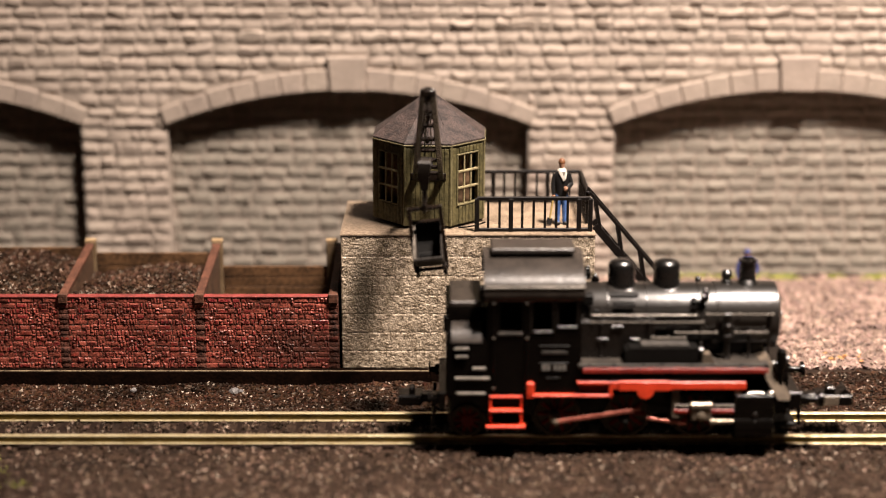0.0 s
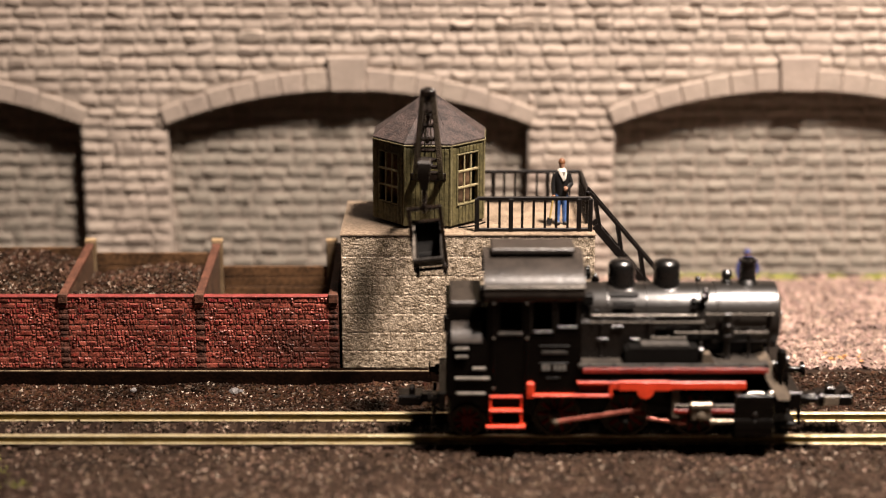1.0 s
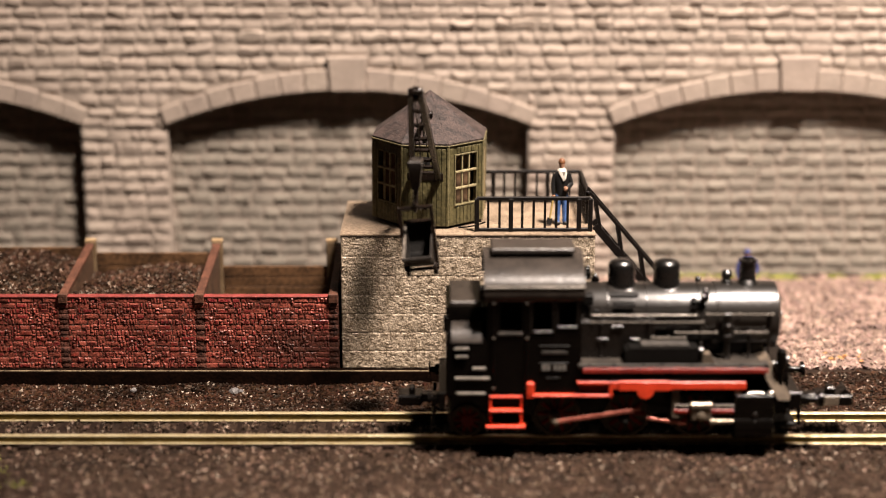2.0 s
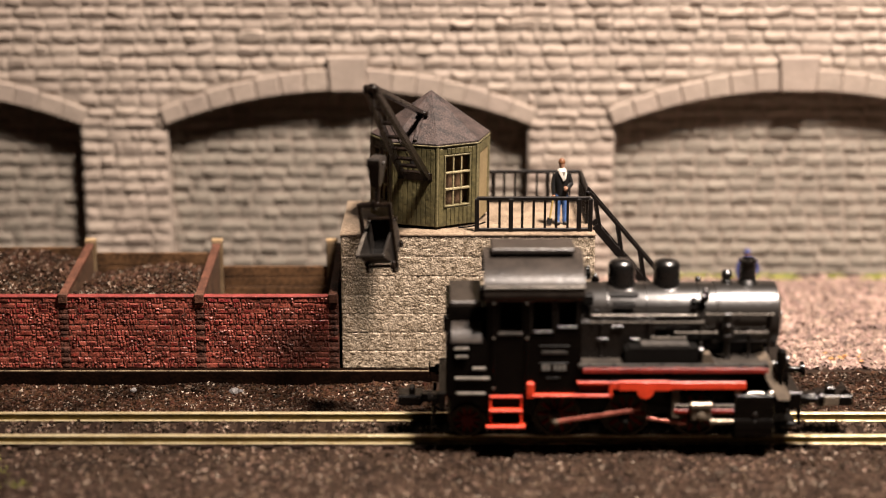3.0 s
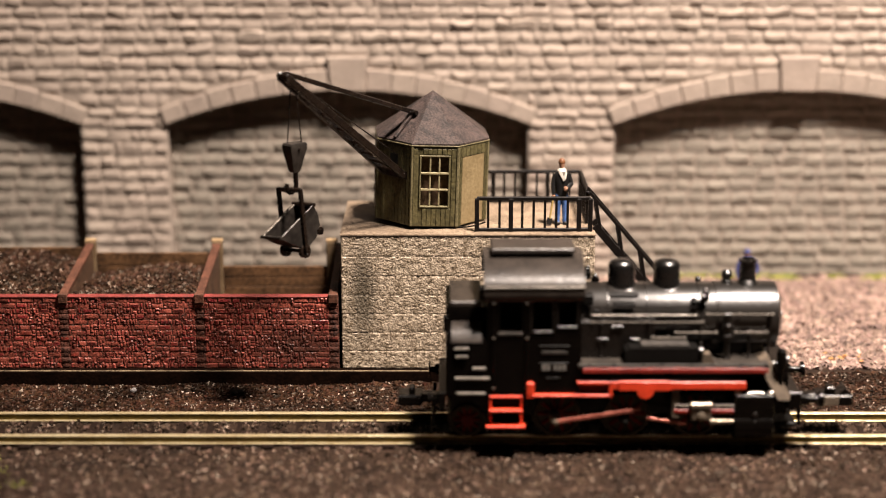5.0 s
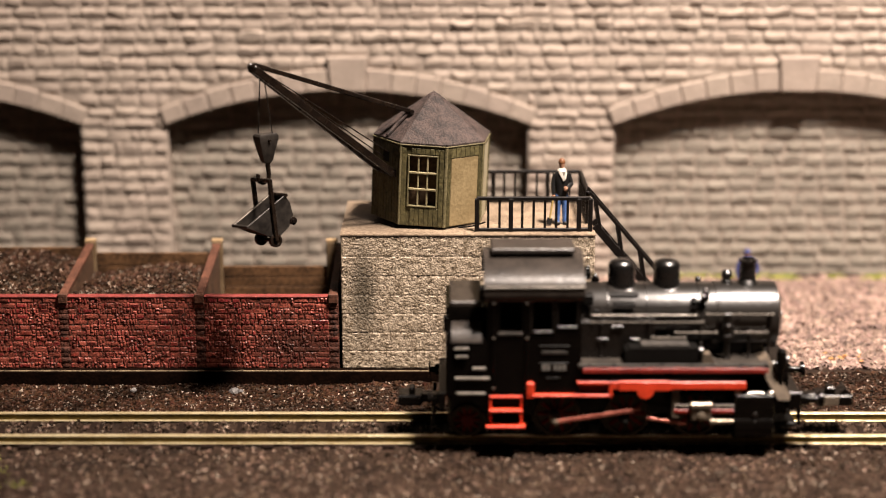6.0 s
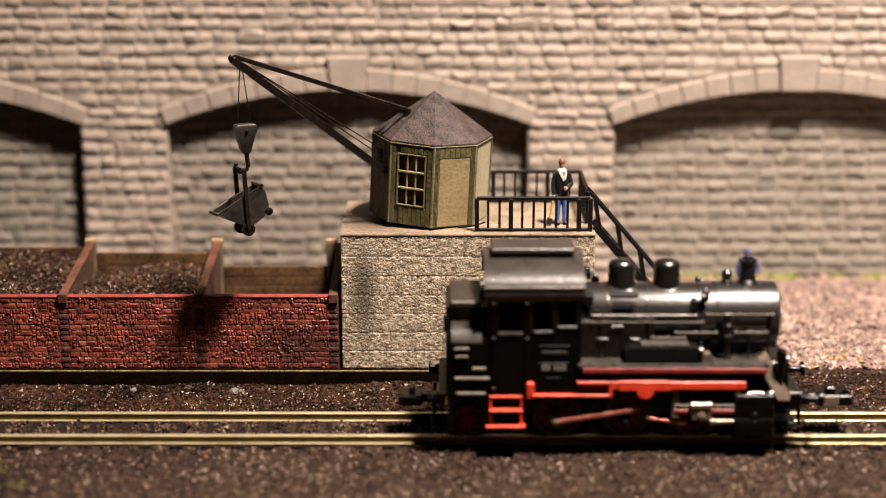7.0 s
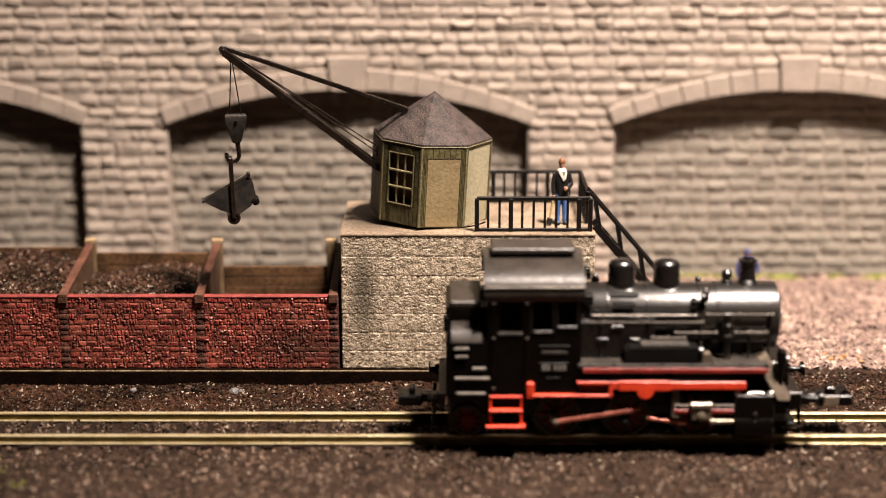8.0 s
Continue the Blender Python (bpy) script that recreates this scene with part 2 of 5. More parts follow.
def box(bm, x0, x1, y0, y1, z0, z1, bev=0.0, m=None, mi=0):
    """A box with chamfered edges; m: a matrix applied to it."""
    c = Vector(((x0 + x1) / 2, (y0 + y1) / 2, (z0 + z1) / 2))
    h = (abs(x1 - x0) / 2, abs(y1 - y0) / 2, abs(z1 - z0) / 2)
    b = min(bev, 0.45 * min(h))
    corners = [(sx, sy, sz) for sx in (-1, 1) for sy in (-1, 1) for sz in (-1, 1)]
    if b <= 0:
        vs = {k: bm.verts.new(c + Vector([k[i] * h[i] for i in range(3)])) for k in corners}
        quads = [[vs[k] for k in corners if k[a] == s] for a in range(3) for s in (-1, 1)]
        fs = [bm.faces.new((q[0], q[1], q[3], q[2])) for q in quads]
        made = list(vs.values())
    else:
        vs = {}
        for k in corners:
            for a in range(3):
                vs[k, a] = bm.verts.new(c + Vector([k[i] * (h[i] - (0 if i == a else b)) for i in range(3)]))
        fs = []
        for a in range(3):
            for s in (-1, 1):
                q = [vs[k, a] for k in corners if k[a] == s]
                fs.append(bm.faces.new((q[0], q[1], q[3], q[2])))
        for a in range(3):
            i, j = [x for x in range(3) if x != a]
            for si in (-1, 1):
                for sj in (-1, 1):
                    ks = [k for k in corners if k[i] == si and k[j] == sj]
                    fs.append(bm.faces.new((vs[ks[0], i], vs[ks[1], i], vs[ks[1], j], vs[ks[0], j])))
        for k in corners:
            fs.append(bm.faces.new([vs[k, a] for a in range(3)]))
        made = list(vs.values())
    for f in fs:
        f.material_index = mi
    if m is not None:
        for v in made:
            v.co = m @ v.co
    return bm


def rings(bm, loops, close=True, caps=True, mi=0):
    """Skins a list of point loops of equal length."""
    rows = [[bm.verts.new(p) for p in lp] for lp in loops]
    n = len(rows[0])
    for a, b in zip(rows, rows[1:]):
        for i in range(n if close else n - 1):
            bm.faces.new((a[i], a[(i + 1) % n], b[(i + 1) % n], b[i])).material_index = mi
    if caps and close:
        bm.faces.new(rows[0]).material_index = mi
        bm.faces.new(rows[-1]).material_index = mi
    return bm


def turned(bm, p, axis, profile, seg=20, mi=0):
    """A lathe shape: profile rows of (distance along axis, radius)."""
    axis = Vector(axis).normalized()
    u = axis.orthogonal().normalized()
    w = axis.cross(u)
    p = Vector(p)
    return rings(bm, [[p + axis * d + (u * math.cos(2 * math.pi * i / seg) + w * math.sin(2 * math.pi * i / seg)) * max(r, 0.01)
                       for i in range(seg)] for d, r in profile], mi=mi)


def rod(bm, a, b, r, seg=8, r2=None, mi=0):
    a, b = Vector(a), Vector(b)
    return turned(bm, a, b - a, [(0, r), ((b - a).length, r if r2 is None else r2)], seg, mi)


def bar(bm, a, b, wide, tall, bev=0.05, side=None, mi=0):
    """A flat bar from a to b: wide across, tall upwards."""
    a, b = Vector(a), Vector(b)
    d = (b - a).normalized()
    s = Vector(side).normalized() if side else d.cross(Vector((0, 0, 1))).normalized()
    t = s.cross(d)
    m = Matrix((( d.x, s.x, t.x, a.x), (d.y, s.y, t.y, a.y), (d.z, s.z, t.z, a.z), (0, 0, 0, 1)))
    return box(bm, 0, (b - a).length, -wide / 2, wide / 2, -tall / 2, tall / 2, bev, m, mi)


def prism(bm, poly, axis, a, b, mi=0):
    """Extrudes a polygon: axis 0, 1 or 2, from a to b; poly gives the two other coordinates in order."""
    def at(p, k):
        q = list(p)
        q.insert(axis, k)
        return q
    return rings(bm, [[at(p, a) for p in poly], [at(p, b) for p in poly]], mi=mi)


def B():
    return bmesh.new()


def lumps(name, pts, sizes, material, label="", category="", parent=None, flat=0.8, kind="stuff", seed=1):
    """Many small angular grains in one mesh."""
    rng = np.random.default_rng(seed)
    n = len(pts)
    base = np.array([(1, 0, 0), (0, 1, 0), (-1, 0, 0), (0, -1, 0), (0, 0, 1), (0, 0, -1)], float)
    tri = np.array([(0, 1, 4), (1, 2, 4), (2, 3, 4), (3, 0, 4), (1, 0, 5), (2, 1, 5), (3, 2, 5), (0, 3, 5)])
    v = base[None] * rng.uniform(0.6, 1.25, (n, 6, 1)) + rng.normal(0, 0.22, (n, 6, 3))
    q = rng.normal(0, 1, (n, 4))
    q /= np.linalg.norm(q, axis=1)[:, None]
    w, x, y, z = q.T
    rm = np.stack([1 - 2 * (y * y + z * z), 2 * (x * y - w * z), 2 * (x * z + w * y), 2 * (x * y + w * z), 1 - 2 * (x * x + z * z), 2 * (y * z - w * x),
                   2 * (x * z - w * y), 2 * (y * z + w * x), 1 - 2 * (x * x + y * y)], 1).reshape(n, 3, 3)
    v = np.einsum("nij,nkj->nki", rm, v) * (np.asarray(sizes)[:, None, None])
    v[:, :, 2] *= flat
    v = (v + np.asarray(pts)[:, None, :]) * MM
    f = (tri[None] + 6 * np.arange(n)[:, None, None]).reshape(-1, 3)
    me = bpy.data.meshes.new(name)
    o = np.array(origin_of(parent)) * MM if parent else np.zeros(3)
    me.from_pydata((v.reshape(-1, 3) - o).tolist(), [], f.tolist())
    me.materials.append(material)
    ob = new(name, me)
    ob.parent = parent
    return tagged(ob, label, category, kind=kind)


def rise(x, y):
    """Height of the loose ground."""
    p = Vector((x * 0.09, y * 0.09, 0.3))
    return 0.35 * noise.noise(p) + 0.16 * noise.noise(p * 4.1)


# ---- ground ----
def level(x, y):
    """Mean height of the layout's surface."""
    def mixr(a, b, t):
        t = min(1, max(0, t))
        return a + (b - a) * t * t * (3 - 2 * t)
    z = mixr(0.45, 0.72, (y + 9) / 3)
    z += 0.25 * mixr(1, 0, (abs(y - 0.5) - 5.0) / 2.0)
    dune = 0.9 * max(0, noise.noise((x * 0.07, 7.7, 0)) + 0.15)
    low = -0.9 + dune if x < 22 else (0.1 if x > 32 else -0.9 + (x - 22) * 0.1)
    z = mixr(z, low, (y - 8) / 16)
    if y > 30:
        z = mixr(low, 0.5, (y - 30) / 8)
    return z


def ground_sheet():
    xs = [-300, -220, -160, -120] + [-100 + 1.25 * i for i in range(161)] + [120, 160, 220, 300]
    ys = [-300, -200, -120, -70] + [-45 + 1.25 * i for i in range(117)] + [115, 140, 180]
    v = [(x * MM, y * MM, (level(x, y) + rise(x, y)) * MM) for y in ys for x in xs]
    n = len(xs)
    f = [(j * n + i, j * n + i + 1, (j + 1) * n + i + 1, (j + 1) * n + i) for j in range(len(ys) - 1) for i in range(n - 1)]
    me = bpy.data.meshes.new("ground")
    me.from_pydata(v, [], f)
    me.materials.append(EARTH)
    me.shade_smooth()
    tagged(new("ground", me), "brown painted earth base of a model railway", "ground", kind="structure")
    bm = B()
    box(bm, -300, 300, -300, 180, -24, -2.2, 1.0)
    solo("baseboard", bm, WOOD, "dark wooden board under the model railway", "board", kind="structure")


def scatter(rng, n, x0, x1, y0, y1, s0, s1, keep=None, lift=0.1):
    pts, sizes = [], []
    for _ in range(n):
        x, y = rng.uniform(x0, x1), rng.uniform(y0, y1)
        if keep and not keep(x, y):
            continue
        s = rng.uniform(s0, s1) * (1.6 if rng.random() < 0.06 else 1)
        pts.append((x, y, level(x, y) + rise(x, y) + lift * s))
        sizes.append(s)
    return pts, sizes


def loose_ground():
    rng = random.Random(5)
    p, s = scatter(rng, 30000, -78, 78, 7.4, 31, 0.18, 0.42, lambda x, y: y < 27.6 or x > 27.5)
    lumps("ballast_gravel", p, s, BALLAST, "dark glittering fine gravel beside the track", "gravel", seed=2)
    p, s = scatter(rng, 9000, -75, 75, -34, -5.3, 0.16, 0.46)
    lumps("earth_grit", p, s, GRIT, "coarse brown grit on the earth", "grit", seed=3)
    p, s = scatter(rng, 5200, -80, 80, -3.15, 4.0, 0.18, 0.34, lambda x, y: (x + 100) % 4.5 > 2.0 or rng.random() < 0.12, 1.1)
    lumps("track_ballast", p, s, GRIT, "brown gravel between the sleepers", "gravel", seed=4)
    edge = lambda x, y: y > 32.5 + 1.6 * noise.noise((x * 0.12, 0, 0)) and (x > 26.5 or y > 56)
    p, s = scatter(rng, 14000, 26, 105, 31, 89.5, 0.24, 0.68, edge, 0.35)
    lumps("pink_gravel", p, s, PINK, "pale pinkish gravel yard before the wall", "gravel", seed=6)
    p, s = scatter(rng, 16, 66, 72.5, 35.5, 40, 0.2, 0.5, None, 0.9)
    lumps("leaf_litter", p, s, LEAF, "orange flakes scattered on the gravel", "litter", seed=9, flat=0.35)
    for x, y, r in ((-51.3, 24.6, 0.5), (-34.4, 23.2, 0.75), (-33.4, 23.4, 0.45)):
        bm = B()
        z = level(x, y) + rise(x, y)
        bmesh.ops.create_icosphere(bm, subdivisions=2, radius=r, matrix=Matrix.Translation((x, y, z + r * 0.35)))
        for v in bm.verts:
            v.co += Vector((1, 0.6, 0.5)) * 0.75 * r * noise.noise(v.co * 1.1)
        solo("pebble", bm, PEBBLE, "small grey pebble lying on the dark gravel", "pebble", "pebbles beside the track", smooth=0)
    # the bed under the pale gravel
    xs = [26 + 2 * i for i in range(56)]
    ys = [32 + 1.9 * i for i in range(31)]
    n = len(xs)
    v = [(x * MM, (y + (1.6 * noise.noise((x * 0.12, 0, 0)) + 0.8 if j == 0 else 0)) * MM, (level(x, y) + rise(x, y) + (-0.3 if j == 0 else 0.22)) * MM)
         for j, y in enumerate(ys) for x in xs]
    f = [(j * n + i, j * n + i + 1, (j + 1) * n + i + 1, (j + 1) * n + i) for j in range(len(ys) - 1) for i in range(n - 1)]
    me = bpy.data.meshes.new("gravel_bed")
    me.from_pydata(v, [], f)
    me.materials.append(PINKBED)
    me.shade_smooth()
    tagged(new("gravel_bed", me), "pinkish sand bed under the yard gravel", "gravel", kind="structure")
    # moss along the wall's foot and on the near earth
    pts, sizes = [], []
    for _ in range(2600):
        x = rng.uniform(44, 104)
        w = max(0, 0.35 + noise.noise((x * 0.14, 3, 0)) * 1.4)
        if rng.random() < w:
            y = 90.3 - abs(rng.gauss(0, 1.5))
            pts.append((x, y, level(x, y) + rise(x, y) + rng.uniform(0.1, 0.9) * max(0, 1 - (90.3 - y) / 4)))
            sizes.append(rng.uniform(0.2, 0.45))
    for cx, cy in ((-64, -14), (-67, -9.5), (-60, -19)):
        for _ in range(24):
            x, y = rng.gauss(cx, 1.3), rng.gauss(cy, 0.9)
            pts.append((x, y, level(x, y) + rise(x, y) + 0.1))
            sizes.append(rng.uniform(0.12, 0.28))
    lumps("moss", pts, sizes, MOSS, "yellow-green moss flock at the wall's foot", "moss", seed=7)


# ---- retaining wall with blind arches ----
ARCHES, HALF, CROWN, RAD, SPRING = (-107.9, -18.9, 70.1), 35.9, 38.75, 98.6, 32.2
WALL_L, WALL_R, WALL_TOP = -143.0, 140.0, 76.0


def soffit(dx):
    return CROWN - RAD + math.sqrt(RAD * RAD - dx * dx)


def pillow(bm, x0, x1, z0, z1, y, depth, rng, mi=0):
    """A rough hewn stone face standing proud of the plane y, towards the front, with an uneven ridge and outline."""
    n = max(1, min(3, int((x1 - x0) / 1.5)))
    h, w = z1 - z0, x1 - x0
    ridge = rng.uniform(0.45, 0.72)
    rows = []
    skew = rng.uniform(-0.35, 0.35)
    z0 += rng.uniform(-0.14, 0.14)
    z1 += rng.uniform(-0.14, 0.14)
    cols = [(x0, 0.0, 0.0, 0.0, ridge)]
    for i in range(n + 1):
        x = x0 + 0.1 + (w - 0.2) * i / n + (0 if i in (0, n) else rng.uniform(-0.3, 0.3) * w / n)
        cols.append((x, rng.uniform(-0.26, 0.26), rng.uniform(-0.26, 0.26), rng.uniform(0.6, 1.25), ridge + rng.uniform(-0.14, 0.14)))
    cols.append((x1, 0.0, 0.0, 0.0, ridge))
    n += 2
    for k in range(5):
        row = []
        for i, (x, lo, hi, d, r) in enumerate(cols):
            f = (0.0, 0.16, r * 0.75, r + 0.12, 1.0)[k]
            p = (0.0, 0.5, 0.9, 1.0, 0.0)[k]
            z = z0 + lo + (h + hi - lo) * f
            slant = skew * (f - 0.5)
            row.append((x + slant + rng.uniform(-0.06, 0.06), y - depth * d * p + rng.uniform(-0.05, 0.05) * (0 if k in (0, 4) else 1), z))
        rows.append(row)
    return rings(bm, rows, close=False, mi=mi)


def retaining_wall():
    rng = random.Random(11)
    wall = thing("wall_back", (0, 95, 0), "beige cast stone retaining wall with blind arches", "wall", kind="structure")
    bm = B()
    box(bm, WALL_L, WALL_R, 94.0, 99, -2, WALL_TOP)
    part("wall_core", bm, MORTAR, wall)
    bm = B()
    edges = [WALL_L]
    for c in ARCHES:
        if c - HALF > WALL_L:
            box(bm, edges[-1], c - HALF, 91.15, 94.0, -2, WALL_TOP)
        cuts = [c - HALF + 2 * HALF * i / 28 for i in range(29)]
        for a, b in zip(cuts, cuts[1:]):
            loop = [(a, soffit(a - c)), (b, soffit(b - c)), (b, WALL_TOP), (a, WALL_TOP)]
            prism(bm, loop, 1, 91.15, 94.0)
        edges.append(c + HALF)
    box(bm, edges[-1], WALL_R, 91.15, 94.0, -2, WALL_TOP)
    part("wall_face", bm, MORTAR, wall, smooth=0)
    # arch rings
    for c in ARCHES:
        a_end = math.asin(35.2 / RAD) + 0.012
        a_key = math.asin(3.55 / RAD)
        for side in (-1, 1):
            for i in range(7):
                a0, a1 = a_key + (a_end - a_key) * i / 7 + 0.0012, a_key + (a_end - a_key) * (i + 1) / 7 - 0.0012
                thick = 4.35 - 0.16 * i
                bm = B()
                zc = CROWN - RAD
                loops = []
                pr = 0.85 + rng.uniform(-0.06, 0.06)
                for inset, y in ((0, 93.9), (0, 91.15 - pr + 0.25), (0.22, 91.15 - pr)):
                    lp = []
                    da = inset / RAD
                    n = 3
                    for k in range(n + 1):
                        a = a0 + da + (a1 - a0 - 2 * da) * k / n
                        lp.append((c + side * math.sin(a) * (RAD + inset), y, zc + math.cos(a) * (RAD + inset)))
                    for k in range(n, -1, -1):
                        a = a0 + da + (a1 - a0 - 2 * da) * k / n
                        lp.append((c + side * math.sin(a) * (RAD + thick - inset), y, zc + math.cos(a) * (RAD + thick - inset)))
                    loops.append(lp)
                rings(bm, loops)
                part("voussoir", bm, VOUSSOIR, wall)
        bm = B()
        cuts = [c - HALF - 0.3 + 2 * (HALF + 0.3) * i / 28 for i in range(29)]
        low = [(x, 0, soffit(x - c) + 0.05) for x in cuts]
        loops = []
        for x, _, z in low:
            loops.append([(x, 90.62, z), (x, 91.2, z), (x, 91.2, z + 3.2), (x, 90.62, z + 3.2)])
        rings(bm, loops)
        part("arch_backing", bm, MORTAR, wall)
        bm = B()
        poly0 = [(c - 3.35, CROWN - 0.15), (c + 3.35, CROWN - 0.15), (c + 4.0, 45.6), (c - 4.0, 45.6)]
        ins = [(c - 3.1, CROWN + 0.1), (c + 3.1, CROWN + 0.1), (c + 3.7, 45.3), (c - 3.7, 45.3)]
        rings(bm, [[(x, 93.9, z) for x, z in poly0], [(x, 90.05, z) for x, z in poly0], [(x, 89.75, z) for x, z in ins]])
        part("keystone", bm, VOUSSOIR, wall)
    # stones
    front_rest, infill_rest = B(), B()
    count = [0]

    def stone(x0, x1, z0, z1, y, depth, inside):
        near = -57 < x0 < 33 and z0 < 47 and count[0] < 300
        if near:
            count[0] += 1
            part("stone", pillow(B(), x0, x1, z0, z1, y, depth, rng), INFILL if inside else STONE, wall, smooth=50)
        else:
            pillow(infill_rest if inside else front_rest, x0, x1, z0, z1, y, depth, rng)

    z = -1.2
    while z < 66:
        h = rng.choice((2.2, 2.4, 2.6, 2.75))
        mid = z + h / 2
        gaps = []
        for c in ARCHES:
            if mid < SPRING:
                hx = HALF + 0.1
            else:
                ro = RAD + 4.1
                s = ro * ro - (mid - CROWN + RAD) ** 2
                hx = min(math.sqrt(s), HALF + 1.6) if s > 0 else (3.95 if mid < 45.8 else 0)
            if hx:
                gaps.append((c - hx, c + hx))
            # infill of the blind arch
            if z + h < CROWN + 1:
                x = c - HALF - rng.uniform(0, 3)
                while x < c + HALF:
                    w = rng.uniform(2.8, 5.9) if rng.random() > 0.06 else 1.6
                    a, b = max(x, c - HALF + 0.05), min(x + w, c + HALF - 0.05)
                    lim = min(soffit(min(HALF, abs(a - c))), soffit(min(HALF, abs(b - c)))) + 0.8
                    if b - a > 1.0 and z + 0.6 < lim:
                        stone(a + 0.22, b - 0.22, z + 0.12, min(z + h - 0.12, lim), 94.0, rng.uniform(0.26, 0.46), True)
                    x += w
        spans, x = [], WALL_L
        for a, b in gaps:
            if a > x:
                spans.append((x, a))
            x = b
        spans.append((x, WALL_R))
        for s0, s1 in spans:
            x = s0
            while x < s1 - 0.05:
                w = rng.uniform(2.6, 5.8) if rng.random() > 0.07 else 1.5
                if s1 - (x + w) < 1.8:
                    w = s1 - x
                if w > 7.6:
                    w /= 2
                stone(x + 0.2, x + w - 0.2, z + 0.11, z + h - 0.11, 91.15, rng.uniform(0.28, 0.5), False)
                x += w
        z += h
    tagged(part("stones", front_rest, STONE_REST, wall, smooth=50), kind="stuff")
    tagged(part("infill_stones", infill_rest, INFILL_REST, wall, smooth=50), kind="stuff")


# ---- track ----
def track():
    tr = thing("railway_track", (0, 0, 0.7), "single model track with brassy rails on brown sleepers", "track", kind="structure")
    for s in (-1, 1):
        bm = B()
        y = s * 4.85 + 0.5
        box(bm, -300, 300, y - 0.42, y + 0.42, 2.2, 2.4, 0.06)
        part("rail_head", bm, BRASS, tr, "polished brassy rail head")
        bm = B()
        box(bm, -300, 300, y - 0.28, y + 0.28, 1.33, 2.21)
        part("rail_web", bm, RAILWEB, tr)
        bm = B()
        box(bm, -300, 300, y - 0.78, y + 0.78, 1.2, 1.34, 0.05)
        part("rail_foot", bm, BRASS, tr)
    rng = random.Random(3)
    first = None
    for i in range(-18, 19):
        bm = B()
        box(bm, -0.95, 0.95, -6.1, 7.1, 0.4, 1.22, 0.07)
        ob = part("sleeper", bm, SLEEPER, tr) if first is None else None
        if first is None:
            first = ob
        else:
            bm.free()
            ob = new("sleeper", first.data)
            ob.parent = tr
        ob.location.x = (i * 4.5 + 1.0) * MM


# ---- plinth, coal bunker and stone base ----
BAYS = (-108.9, -86.1, -63.35, -40.6, -18.3)


def plinth():
    p = thing("plinth", (-40, 40, 0), "black plinth strip with a pale top edge", "plinth", kind="structure")
    bm = B()
    box(bm, -130, 26.5, 27.9, 57.5, -2, 1.42, 0.12)
    part("plinth_body", bm, PLINTH, p)
    bm = B()
    box(bm, -130, 26.4, 28.0, 28.35, 1.42, 1.52, 0.04)
    part("plinth_rim", bm, PLINTHTOP, p)


